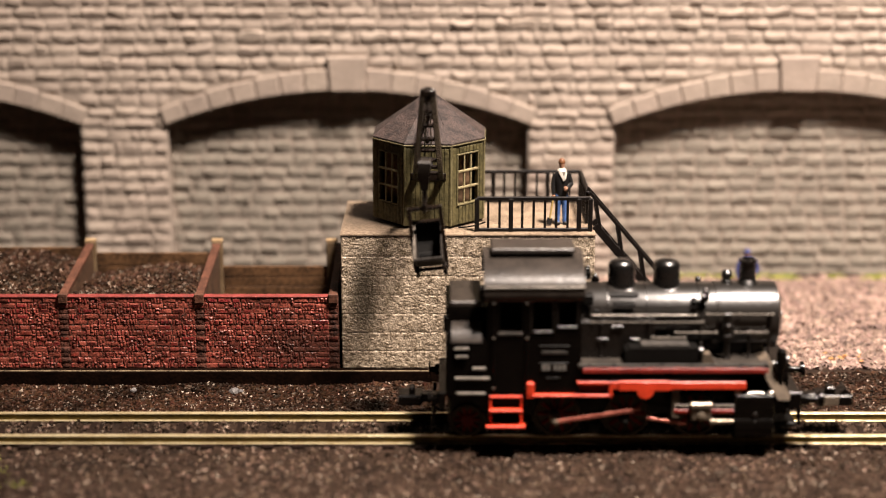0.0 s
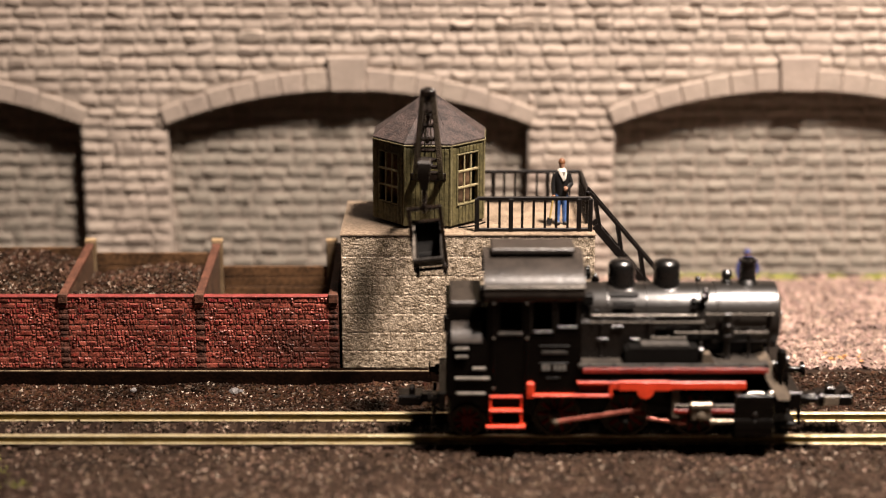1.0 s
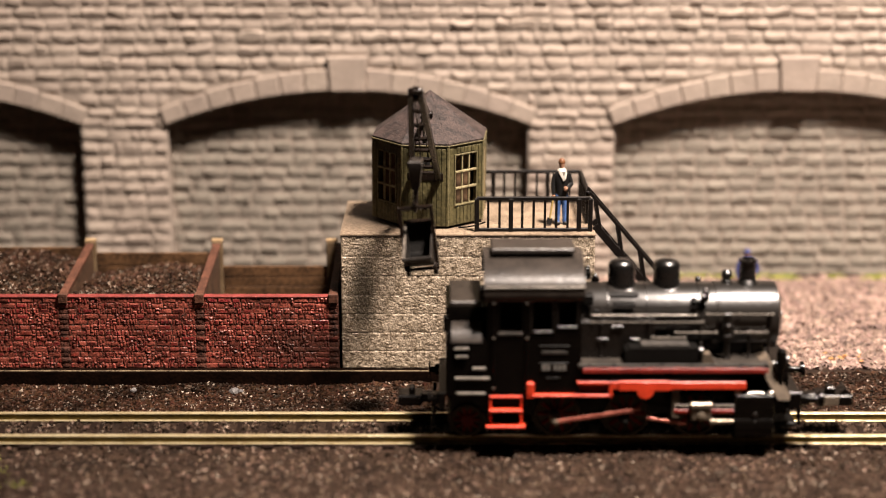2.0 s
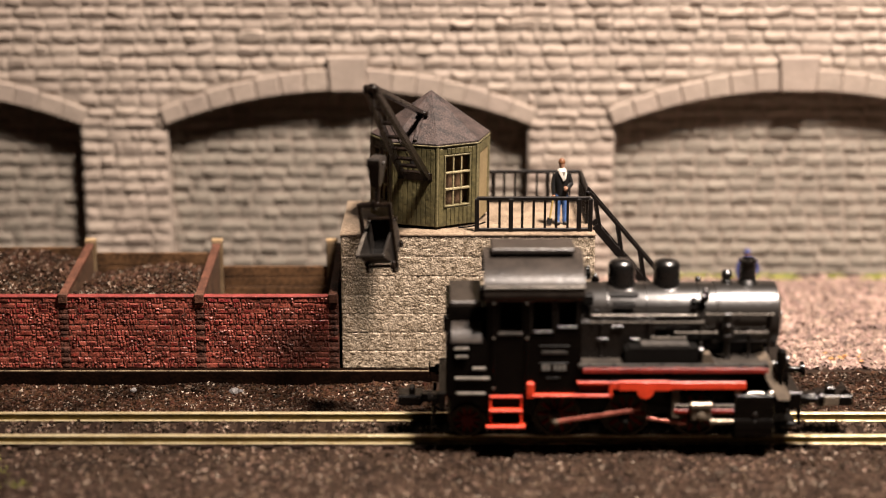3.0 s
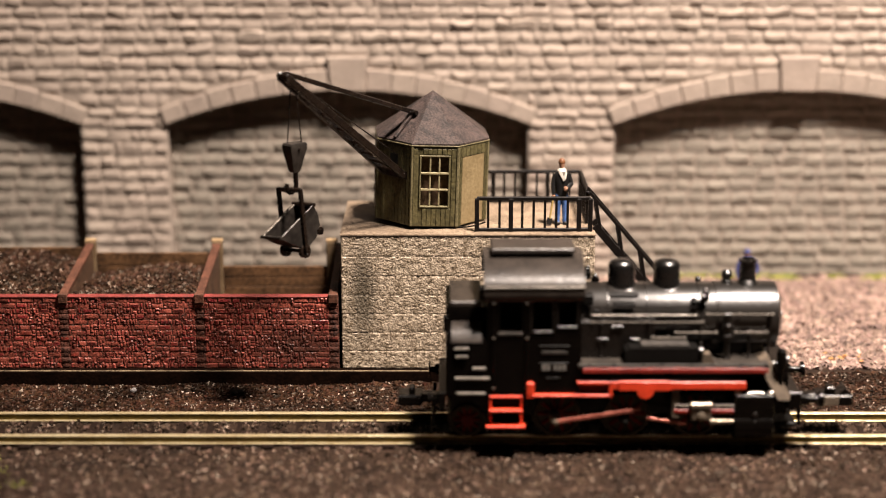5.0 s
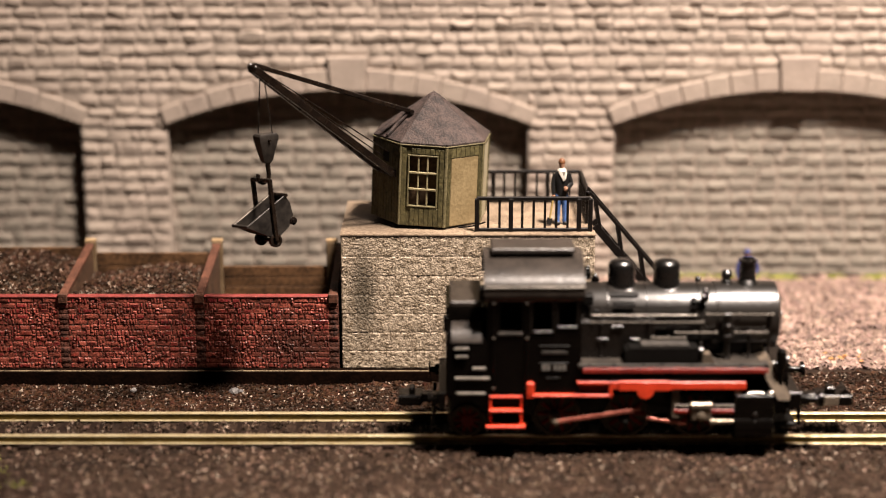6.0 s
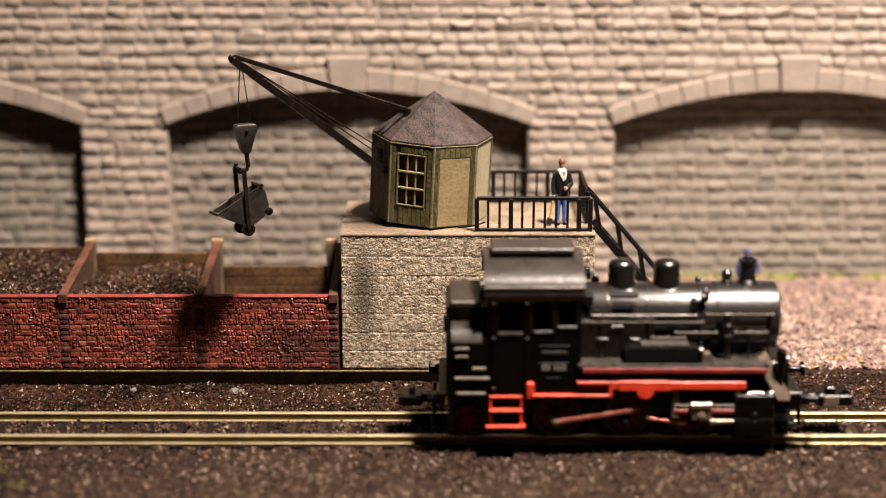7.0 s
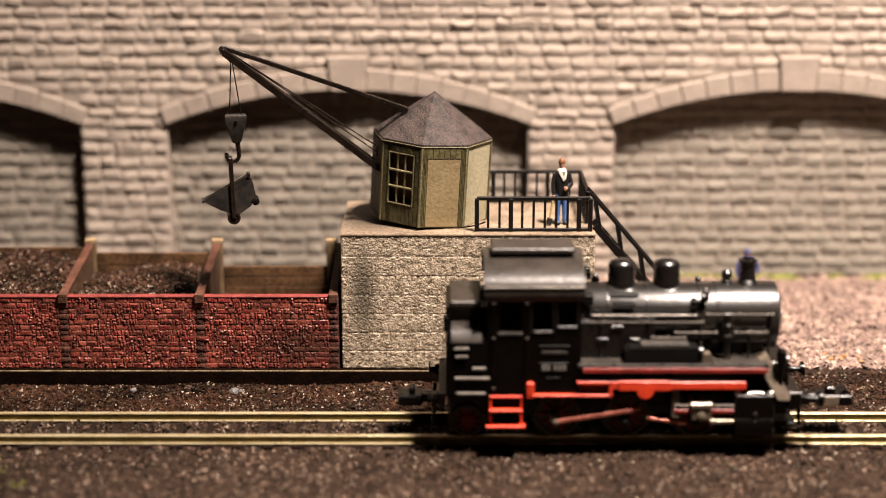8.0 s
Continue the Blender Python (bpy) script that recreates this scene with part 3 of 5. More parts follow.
def coal_bunker():
    rng = random.Random(21)
    cb = thing("coal_bunker", (-60, 42, 1.5), "open coal bunker with red brick front and wooden partitions", "coal bunker")
    bm = B()
    box(bm, BAYS[0], -17.4, 29.75, 31.0, 1.44, 13.85)
    fw = part("front_wall", bm, BRICKGAP, cb, "rough red brick front wall")
    bm = B()
    box(bm, BAYS[0], -17.5, 29.55, 31.1, 13.82, 14.06, 0.08)
    part("coping", bm, COPING, cb, "red coping strip")
    bm = B()
    box(bm, BAYS[0], -17.4, 31.0, 54.5, 1.44, 2.4)
    part("bunker_floor", bm, PLINTH, cb)
    rest = B()
    rows, h = 13, (13.82 - 1.5) / 13
    for r in range(rows):
        z = 1.5 + r * h
        for k in range(1, len(BAYS)):
            a, b = BAYS[k - 1] + 0.72, BAYS[k] - 0.72
            if k == len(BAYS) - 1:
                b = BAYS[k] - 0.7
            x = a - rng.uniform(0, 1.6)
            while x < b - 0.15:
                w = rng.choice((1.0, 1.4, 1.8, 2.1, 2.4))
                x0, x1 = max(x, a), min(x + w, b)
                if b - x1 < 0.7:
                    x1 = b
                    w = x1 - x
                if x1 - x0 > 0.5 and rng.random() < 0.5:
                    # crumbled stretch: small uneven chips
                    cx = x0
                    while cx < x1 - 0.15:
                        cw = min(rng.uniform(0.35, 0.8), x1 - cx)
                        cut = z + h * rng.uniform(0.35, 0.65)
                        spans = [(z + 0.05, z + h - 0.05)] if rng.random() < 0.45 else [(z + 0.03, cut - 0.05), (cut + 0.05, z + h - 0.02)]
                        for c0, c1 in spans:
                            up = rng.uniform(-0.12, 0.12)
                            pillow_brick(rest, cx + 0.05, cx + cw - 0.05, c0 + up, c1 + up, 29.75, rng, rng.uniform(0.04, 0.26))
                        cx += cw
                elif x1 - x0 > 0.25:
                    bmx = B() if x0 > -71 else rest
                    z0 = z + 0.07 + rng.uniform(-0.05, 0.05)
                    pillow_brick(bmx, x0 + 0.09, x1 - 0.09, z0, z0 + h - 0.17, 29.75, rng)
                    if bmx is not rest:
                        part("brick", bmx, [BRICK, BRICKEDGE], fw, smooth=20)
                x += w
        for bx in BAYS:
            w = 0.8 if r % 2 else 0.6
            bmx = B()
            y = 29.75
            if r % 2:
                pillow_brick(bmx, bx - w, bx + w, z + 0.05, z + h - 0.08, y, rng, 0.2)
            else:
                pillow_brick(bmx, bx - w, bx + w, z + 0.1, z + h - 0.1, y, rng, 0.1)
            part("quoin_brick", bmx, [BRICK if r in (5, 11, 12) else BRICKGAP, BRICKGAP], fw, smooth=50)
    tagged(part("bricks", rest, [BRICK, BRICKEDGE], cb, smooth=20), kind="stuff")
    # partitions with sloping top, posts at both ends
    for i, bx in enumerate(BAYS):
        bm = B()
        prism(bm, [(30.9, 1.5), (53.6, 1.5), (53.6, 16.2), (30.9, 13.5)], 0, bx - 0.45, bx + 0.45)
        pt = part("partition", bm, WOOD, cb)
        bm = B()
        bar(bm, (bx, 29.4, 14.1), (bx, 53.4, 16.9), 1.4, 0.7, 0.12)
        part("cap_beam", bm, POSTWOOD, cb, "worn brown sloping beam")
        px = bx - 1.7 if bx == BAYS[-1] else bx
        bm = B()
        box(bm, px - 0.95, px + 0.95, 53.0, 54.6, 1.5, 17.35, 0.14)
        part("post", bm, GREYPOST, cb)
        bm = B()
        box(bm, px - 1.0, px + 1.0, 53.1, 54.65, 17.35, 17.75, 0.12)
        part("post_top", bm, PALE, cb, "pale worn post top")
        bm = B()
        box(bm, bx - 0.8, bx + 0.8, 29.2, 30.7, 12.9, 14.5, 0.12)
        part("beam_end", bm, POSTWOOD, cb)
    for k in range(1, len(BAYS)):
        a, b = BAYS[k - 1] + 0.95, BAYS[k] - 0.95
        top = 16.3 if k < 3 else (15.3 if k == 3 else 12.8)
        n = 6
        for j in range(n):
            z0, z1 = 1.5 + (top - 1.5) * j / n, 1.5 + (top - 1.5) * (j + 1) / n - 0.12
            bm = B()
            box(bm, a + 0.05, b - 0.05, 53.7 + rng.uniform(-0.12, 0.12), 54.4, z0, z1, 0.08)
            part("back_board", bm, BACKWOOD, cb)
    # coal heaps
    for k in range(1, len(BAYS)):
        a, b = BAYS[k - 1] + 0.6, BAYS[k] - 0.6
        def heap(x, y):
            u, v = (x - a) / (b - a), (y - 31) / 22.6
            lump = noise.noise((x * 0.16, y * 0.16, k * 3.1)) * 1.1
            if k <= 2:
                return 12.9 + 1.9 * v + lump * 0.9 + 0.6 * math.sin(u * 3.1)
            if k == 3:
                return 13.0 + 2.4 * math.exp(-((u - 0.62) / 0.4) ** 2) * min(1, v * 1.7) + lump * 0.6 - 1.6 * v
            return 12.9 + lump * 0.3 - 6.0 * min(1, v * 2.2)
        nx, ny = 14, 14
        v = [((a + (b - a) * i / nx) * MM, (31 + 22.6 * j / ny) * MM, (heap(a + (b - a) * i / nx, 31 + 22.6 * j / ny) - 0.35) * MM) for j in range(ny + 1) for i in range(nx + 1)]
        f = [(j * (nx + 1) + i, j * (nx + 1) + i + 1, (j + 1) * (nx + 1) + i + 1, (j + 1) * (nx + 1) + i) for j in range(ny) for i in range(nx)]
        base = len(v)
        v += [((a + (b - a) * i) * MM, (31 + 22.6 * j) * MM, 2.3 * MM) for i, j in ((0, 0), (1, 0), (1, 1), (0, 1))]
        f.append((base, base + 1, base + 2, base + 3))
        pts, sizes = [], []
        for _ in range(2600):
            x, y = rng.uniform(a, b), rng.uniform(31.1, 53.3)
            pts.append((x, y, heap(x, y) - 0.25 + rng.uniform(0, 0.15)))
            sizes.append(rng.uniform(0.2, 0.5))
        heap_ob = lumps("coal_heap", pts, sizes, COAL, "heap of glittering black coal in a bunker bay", "coal",  seed=30 + k)
        me = bpy.data.meshes.new("coal_bed")
        me.from_pydata(v, [], f)
        me.materials.append(COAL)
        ob = new("coal_bed", me)
        ob.parent = heap_ob


def pillow_brick(bm, x0, x1, z0, z1, y, rng, depth=None):
    d = depth if depth is not None else rng.uniform(0.05, 0.15)
    t = rng.uniform(-0.08, 0.08)
    def loop(ins, dy, j):
        return [(x0 + ins + rng.uniform(-j, j), y - dy + t * 0.6, z0 + ins + rng.uniform(-j, j)), (x1 - ins + rng.uniform(-j, j), y - dy - t * 0.6, z0 + ins + rng.uniform(-j, j)),
                (x1 - ins + rng.uniform(-j, j), y - dy - t * 0.6, z1 - ins + rng.uniform(-j, j)), (x0 + ins + rng.uniform(-j, j), y - dy + t * 0.6, z1 - ins + rng.uniform(-j, j))]
    old = set(bm.faces)
    out = rings(bm, [loop(0, 0, 0.03), loop(0.03, d * 0.6, 0.05), loop(0.17, d, 0.06)])
    # worn edges all round, plain face in front
    side = [f for f in bm.faces if f not in old]
    big = max(side, key=lambda f: -f.calc_center_median().y)
    for f in side:
        f.material_index = 0 if f is big else 1
    return out


BX0, BX1, BY0, BY1, BTOP = -16.9, 25.1, 29.5, 54.2, 24.7


def stone_base():
    sb = thing("stone_base", (4, 42, 1.5), "rough stippled stone crane base with thin level joints", "crane base")
    bm = B()
    box(bm, BX0 + 0.25, BX1 - 0.25, BY0 + 0.3, BY1 - 0.3, 1.43, BTOP - 0.3)
    core = part("core", bm, JOINT, sb)
    n = 7
    zs = [1.5, 4.55, 7.75, 10.95, 14.2, 17.5, 20.9, 24.42]
    for k in range(n):
        z0, z1 = zs[k] + 0.02, zs[k + 1] - 0.02
        for side in range(4):
            bm = B()
            if side in (0, 2):
                a, b = BX0, BX1
            else:
                a, b = BY0 + 0.3, BY1 - 0.3
            nx, nz = (int((b - a) / 0.18), 17) if side in (0, 1, 3) else (12, 2)
            grid = []
            for j in range(nz + 1):
                row = []
                for i in range(nx + 1):
                    u, z = a + (b - a) * i / nx, z0 + (z1 - z0) * j / nz
                    edge = 0.0 if 0 < j < nz else 0.03
                    d = 0.02 * noise.noise((u * 1.2, z * 1.4, side * 9.0 + 2)) + (0.15 if 0 < j < nz else 0.04) * noise.noise((u * 3.3, z * 3.7, side * 5.0)) - edge
                    if i in (0, nx):
                        d = -0.05
                    p = {0: (u, BY0 - d, z), 2: (u, BY1 + d, z), 1: (BX1 + d, u, z), 3: (BX0 - d, u, z)}[side]
                    row.append(bm.verts.new(p))
                grid.append(row)
            for j in range(nz):
                for i in range(nx):
                    bm.faces.new((grid[j][i], grid[j][i + 1], grid[j + 1][i + 1], grid[j + 1][i]))
            ext = bmesh.ops.extrude_face_region(bm, geom=bm.faces[:])
            inward = {0: (0, 0.5, 0), 2: (0, -0.5, 0), 1: (-0.5, 0, 0), 3: (0.5, 0, 0)}[side]
            bmesh.ops.translate(bm, vec=inward, verts=[g for g in ext["geom"] if isinstance(g, bmesh.types.BMVert)])
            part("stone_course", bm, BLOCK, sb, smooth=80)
    bm = B()
    nx, ny = 60, 36
    top = [[bm.verts.new((BX0 - 0.12 + (BX1 - BX0 + 0.24) * i / nx, BY0 - 0.12 + (BY1 - BY0 + 0.24) * j / ny,
                          BTOP + 0.05 * noise.noise((i * 0.8, j * 0.8, 4)))) for i in range(nx + 1)] for j in range(ny + 1)]
    for j in range(ny):
        for i in range(nx):
            bm.faces.new((top[j][i], top[j][i + 1], top[j + 1][i + 1], top[j + 1][i]))
    ext = bmesh.ops.extrude_face_region(bm, geom=bm.faces[:])
    bmesh.ops.translate(bm, vec=(0, 0, -0.24), verts=[g for g in ext["geom"] if isinstance(g, bmesh.types.BMVert)])
    part("top_slab", bm, SLAB, sb, "worn pale stone slab top", smooth=38)


def platform_railing():
    rl = thing("platform_railing", (15, 42, BTOP), "thin black iron railing round the platform", "railing")
    z0, z1 = BTOP + 0.02, 30.3
    def run(a, b, n, thick=()):
        a, b = Vector(a), Vector(b)
        for z, t in ((z1, 0.62), (z0 + 0.3, 0.5)):
            bm = B()
            bar(bm, (a.x, a.y, z), (b.x, b.y, z), 0.55, t, 0.08)
            part("rail", bm, RAILING, rl)
        for i in range(n + 1):
            p = a + (b - a) * i / n
            w = 0.36 if i in thick or i in (0, n) else 0.2
            bm = B()
            box(bm, p.x - w, p.x + w, p.y - w, p.y + w, z0 if i in (0, n) or i in thick else z0 + 0.3, z1, 0.06)
            part("baluster", bm, RAILING, rl)
    run((5.6, 31.6, 0), (24.4, 31.6, 0), 10, (3, 9))
    run((7.0, 53.0, 0), (24.4, 53.0, 0), 9, (1, 6))
    run((24.4, 37.2, 0), (24.4, 52.4, 0), 8)


def stairway():
    st = thing("platform_stairs", (35, 37, 0.5), "steep black iron stairs from platform to ground", "stairs")
    top, bot = Vector((25.3, 0, 25.4)), Vector((46.9, 0, 0.25))
    for y in (32.6, 36.4):
        bm = B()
        bar(bm, (top.x, y, top.z), (bot.x, y, bot.z), 0.45, 1.25, 0.08, side=(0, 1, 0))
        part("stringer", bm, RAILING, st)
        bm = B()
        bar(bm, (top.x - 1.0, y, top.z + 5.7), (bot.x, y, bot.z + 4.5), 0.42, 0.55, 0.08, side=(0, 1, 0))
        part("handrail", bm, RAILING, st)
        for i in range(6):
            p = top.lerp(bot, (i + 0.25) / 5.6)
            bm = B()
            bar(bm, (p.x, y, p.z), (p.x - 0.9, y, p.z + 5.5), 0.4, 0.5, 0.06, side=(0, 1, 0))
            part("post", bm, RAILING, st)
    for i in range(14):
        p = top.lerp(bot, (i + 0.5) / 14)
        bm = B()
        box(bm, p.x - 0.7, p.x + 0.7, 32.7, 36.3, p.z - 0.12, p.z + 0.12, 0.05)
        part("tread", bm, RAILING, st)


def figurine(name, at, turn, tall, coat, legs, hat, label, shirt=None, wide=0.78, spade=False):
    """A small painted standing figure, one plain mesh."""
    mats = [coat, legs, SKIN, hat, shirt or coat, STRAW]
    k = tall / 11.0
    bm = B()
    for s in (-1, 1):
        turned(bm, (s * 0.85, 0, 0.35), (s * -0.05, 0, 1), [(0, 0.58), (0.5, 0.52), (2.4, 0.62), (4.4, 0.82), (5.2, 0.7)], 10, 1)
        box(bm, s * 0.95 - 0.45, s * 0.95 + 0.45, -1.2, 0.55, 0.0, 0.55, 0.2, None, 0)
    loops = []
    for z, rx, ry in ((4.5, 1.35, 0.95), (5.4, 1.4, 1.0), (6.8, 1.55, 1.05), (7.8, 1.75, 1.05), (8.5, 1.5, 0.9), (8.9, 1.0, 0.7), (9.15, 0.5, 0.5)):
        loops.append([(rx * math.cos(a * math.pi / 7), ry * math.sin(a * math.pi / 7), z) for a in range(14)])
    rings(bm, loops, mi=0)
    # scarf: a band round the neck and one end hanging aslant
    turned(bm, (0, -0.1, 8.75), (0, -0.2, 1), [(0, 0.95), (0.25, 0.98), (0.55, 0.65)], 12, 4)
    bar(bm, (-0.7, -0.85, 8.9), (0.35, -1.2, 7.4), 0.6, 0.3, 0.1, side=(0.8, 0, 0.6), mi=4)
    bar(bm, (0.7, -0.85, 8.9), (0.4, -1.2, 7.6), 0.5, 0.3, 0.1, side=(0.9, 0, -0.3), mi=4)
    # one arm hangs, the other is bent before the body
    rod(bm, (-1.5, 0, 8.35), (-1.95, -0.2, 6.6), 0.45, 8, 0.46, 0)
    rod(bm, (-1.95, -0.2, 6.65), (-1.9, -0.7, 5.0), 0.45, 8, 0.38, 0)
    turned(bm, (-1.9, -0.75, 4.55), (0, 0, 1), [(0, 0.2), (0.3, 0.42), (0.6, 0.25)], 8, 2)
    rod(bm, (1.5, 0, 8.35), (2.1, -0.3, 6.7), 0.45, 8, 0.46, 0)
    rod(bm, (2.1, -0.3, 6.75), (0.85, -1.3, 5.9), 0.45, 8, 0.4, 0)
    turned(bm, (0.7, -1.4, 5.75), (-0.4, 0, 1), [(0, 0.22), (0.3, 0.5), (0.7, 0.28)], 8, 2)
    turned(bm, (0, 0, 9.0), (0, 0, 1), [(0, 0.4), (0.35, 0.42), (0.7, 0.58), (1.15, 0.62), (1.55, 0.5), (1.8, 0.2)], 12, 2)
    turned(bm, (0, 0.08, 10.05), (0, 0.05, 1), [(0, 0.72), (0.15, 0.75), (0.45, 0.68), (0.75, 0.42), (0.9, 0.1)], 12, 3)
    if spade:
        rod(bm, (-1.95, -0.95, 4.9), (-2.7, -1.0, 1.1), 0.2, 6, None, 5)
        bar(bm, (-2.65, -1.0, 1.3), (-3.0, -1.1, 0.15), 1.1, 0.3, 0.1, side=(1, 0, -0.25), mi=0)
    me = mesh_of(name, bm, mats)
    ob = tagged(new(name, me), label, "figurine", "painted figurines")
    ob.matrix_basis = Matrix.Translation(Vector(at) * MM) @ Matrix.Rotation(radians(turn), 4, "Z") @ Matrix.Diagonal((k * wide, k * wide, k, 1))
    return ob


def cable():
    """A thin black wire lying on the slab from the crane to the railing."""
    bm = B()
    pts = [Vector((2.6 + 4.4 * i / 7, 33.9 - 1.9 * (i / 7) ** 1.5, BTOP + 0.15 + 1.35 * (i / 7) ** 2)) for i in range(8)]
    for a, b in zip(pts, pts[1:]):
        rod(bm, a, b, 0.14, 6)
    solo("cable", bm, RAILING, "thin black wire lying between crane and railing", "cable")


# ---- slewing crane ----
AXIS = Vector((-2.91, 42.5, 24.7))
HUT = Vector((0.55, 0.25))
R8, WALL_LOW, EAVE, APEX = 10.04, 0.75, 14.5, 21.95


def crane():
    cr = thing("slewing_crane", (0, 0, 0), "octagonal olive cabin of a coaling crane with black jib", "crane")
    cr.location = (0, 0, 0)
    cr["own_space"] = 1
    face_w = 2 * R8 * math.sin(math.pi / 8)
    apo = R8 * math.cos(math.pi / 8)

    def frame_of(deg):
        """x along the face to its right seen from outside, y inward, z up."""
        a = radians(deg)
        out = Vector((math.cos(a), math.sin(a), 0))
        right = Vector((-out.y, out.x, 0))
        o = Vector((HUT.x, HUT.y, 0)) + out * apo
        return Matrix(((right.x, -out.x, 0, o.x), (right.y, -out.y, 0, o.y), (0, 0, 1, 0), (0, 0, 0, 1)))

    rng = random.Random(8)
    for deg in (-90, -45, 0, 45, 90, 135, 180, -135):
        m = frame_of(deg)
        hw = face_w / 2
        window = deg in (-45, -135)
        door = deg == 0
        wx, wz0, wz1 = 2.28, 4.25, 12.6
        bm = B()
        t = 0.55
        if window:
            for a, b, c, d in ((-hw, -wx, WALL_LOW, EAVE), (wx, hw, WALL_LOW, EAVE), (-wx, wx, WALL_LOW, wz0), (-wx, wx, wz1, EAVE)):
                box(bm, a, b, 0, t, c, d, 0, m)
        else:
            box(bm, -hw, hw, 0.0, t, WALL_LOW, EAVE, 0, m)
        bmesh.ops.remove_doubles(bm, verts=bm.verts, dist=0.001)
        panel = part("wall_panel", bm, GREEN if not deg == 45 else CREAM, cr, "faded olive wall panel" if deg != 45 else "plain cream wall panel", smooth=0)
        # upright boards
        if not door and deg != 45:
            n = 9
            for i in range(n):
                a, b = -hw + 0.28 + (2 * hw - 0.56) * i / n, -hw + 0.28 + (2 * hw - 0.56) * (i + 1) / n - 0.09
                spans = [(WALL_LOW + 0.05, EAVE - 0.55)]
                if window and b > -wx - 0.45 and a < wx + 0.45:
                    if a < -wx - 0.45:
                        b = -wx - 0.47
                    elif b > wx + 0.45:
                        a = wx + 0.47
                    else:
                        spans = [(WALL_LOW + 0.05, wz0 - 0.42), (wz1 + 0.42, EAVE - 0.55)]
                if b - a < 0.12:
                    continue
                for c, d in spans:
                    bm = B()
                    box(bm, a, b, -0.13 - rng.uniform(0, 0.05), 0.02, c, d, 0.04, m)
                    part("board", bm, GREEN, panel)
        # corner post, bottom and eave trim
        bm = B()
        box(bm, -hw - 0.1, -hw + 0.24, -0.2, 0.12, WALL_LOW, EAVE, 0.06, m)
        part("corner_strip", bm, GREENTRIM if window or door else GREEN, panel)
        bm = B()
        box(bm, hw - 0.24, hw + 0.1, -0.19, 0.12, WALL_LOW, EAVE, 0.06, m)
        part("corner_strip", bm, GREENTRIM if window or door else GREEN, panel)
        bm = B()
        box(bm, -hw - 0.1, hw + 0.1, -0.24, 0.1, EAVE - 0.16, EAVE + 0.02, 0.06, m)
        part("eave_strip", bm, GREENTRIM, panel)
        if window:
            wnd = B()
            for a, b, c, d in ((-wx - 0.25, -wx, wz0 - 0.25, wz1 + 0.25), (wx, wx + 0.25, wz0 - 0.25, wz1 + 0.25), (-wx, wx, wz0 - 0.25, wz0), (-wx, wx, wz1, wz1 + 0.25)):
                box(wnd, a, b, -0.22, 0.12, c, d, 0.05, m)
            wnd = part("window_frame", wnd, GREENTRIM, panel)
            bm = B()
            box(bm, -wx - 0.4, wx + 0.4, 1.35, 1.5, wz0 - 0.4, wz1 + 0.4, 0, m)
            part("window_backing", bm, BROWNCARD, panel, "brown card behind the panes")
            for i in (1, 2):
                bm = B()
                x = -wx + 2 * wx * i / 3
                box(bm, x - 0.14, x + 0.14, -0.12, 0.2, wz0, wz1, 0.04, m)
                part("glazing_bar", bm, BARS, panel)
                bm = B()
                z = wz0 + (wz1 - wz0) * i / 3
                box(bm, -wx, wx, -0.24, 0.22, z - 0.16, z + 0.16, 0.04, m)
                part("glazing_bar", bm, BARS, panel)
        if door:
            for a, b, c, d in ((-hw + 0.3, -2.85, WALL_LOW, EAVE - 0.3), (2.85, hw - 0.3, WALL_LOW, EAVE - 0.3), (-2.85, 2.85, 12.5, EAVE - 0.3)):
                n = 3 if b - a < 2 else 6
                for i in range(n):
                    bm = B()
                    box(bm, a + (b - a) * i / n, a + (b - a) * (i + 1) / n - 0.06, -0.16, 0.02, c, d, 0.04, m)
                    part("board", bm, GREEN, panel)
            bm = B()
            box(bm, -2.78, 2.78, -0.1, 0.2, WALL_LOW + 0.1, 12.42, 0.06, m)
            part("door", bm, DOORTAN, panel, "plain tan cabin door")
    # floor, roof
    bm = B()
    c = [(HUT.x + (R8 - 0.3) * math.cos(radians(22.5 + 45 * i)), HUT.y + (R8 - 0.3) * math.sin(radians(22.5 + 45 * i))) for i in range(8)]
    prism(bm, c, 2, WALL_LOW - 0.1, WALL_LOW + 0.3)
    part("cabin_floor", bm, BACKWOOD, cr)
    bm = B()
    prism(bm, [(HUT.x + 4.5 * math.cos(a * 0.5236), HUT.y + 4.5 * math.sin(a * 0.5236)) for a in range(12)], 2, -0.1, WALL_LOW)
    part("turning_disc", bm, DARK, cr)
    bm = B()
    rr = R8 + 0.12
    eave = [Vector((HUT.x + rr * math.cos(radians(22.5 + 45 * i)), HUT.y + rr * math.sin(radians(22.5 + 45 * i)), EAVE + 0.03)) for i in range(8)]
    apex = Vector((HUT.x, HUT.y, APEX))
    rings(bm, [[p + Vector((0, 0, -0.0)) for p in eave], [p + Vector((0, 0, 0.3)) for p in eave], [apex.lerp(p, 0.5) + Vector((0, 0, 0.15)) for p in eave], [apex.lerp(p, 0.02) for p in eave]])
    roof = part("roof", bm, ROOFING, cr, "dark grey eight-sided felt roof", smooth=15)
    for p in eave:
        bm = B()
        rod(bm, p + Vector((0, 0, 0.25)), apex, 0.06, 6)
        part("hip_seam", bm, ROOFING, roof)
    # jib
    tip = Vector((1.48, -35.6, 28.6))
    foot = [Vector((HUT.x + 0.1 - 2.15, HUT.y - apo - 0.35, 9.3)), Vector((HUT.x + 0.1 + 2.15, HUT.y - apo - 0.35, 9.3))]
    ends = [tip + Vector((-0.75, 0, -0.2)), tip + Vector((0.75, 0, -0.2))]
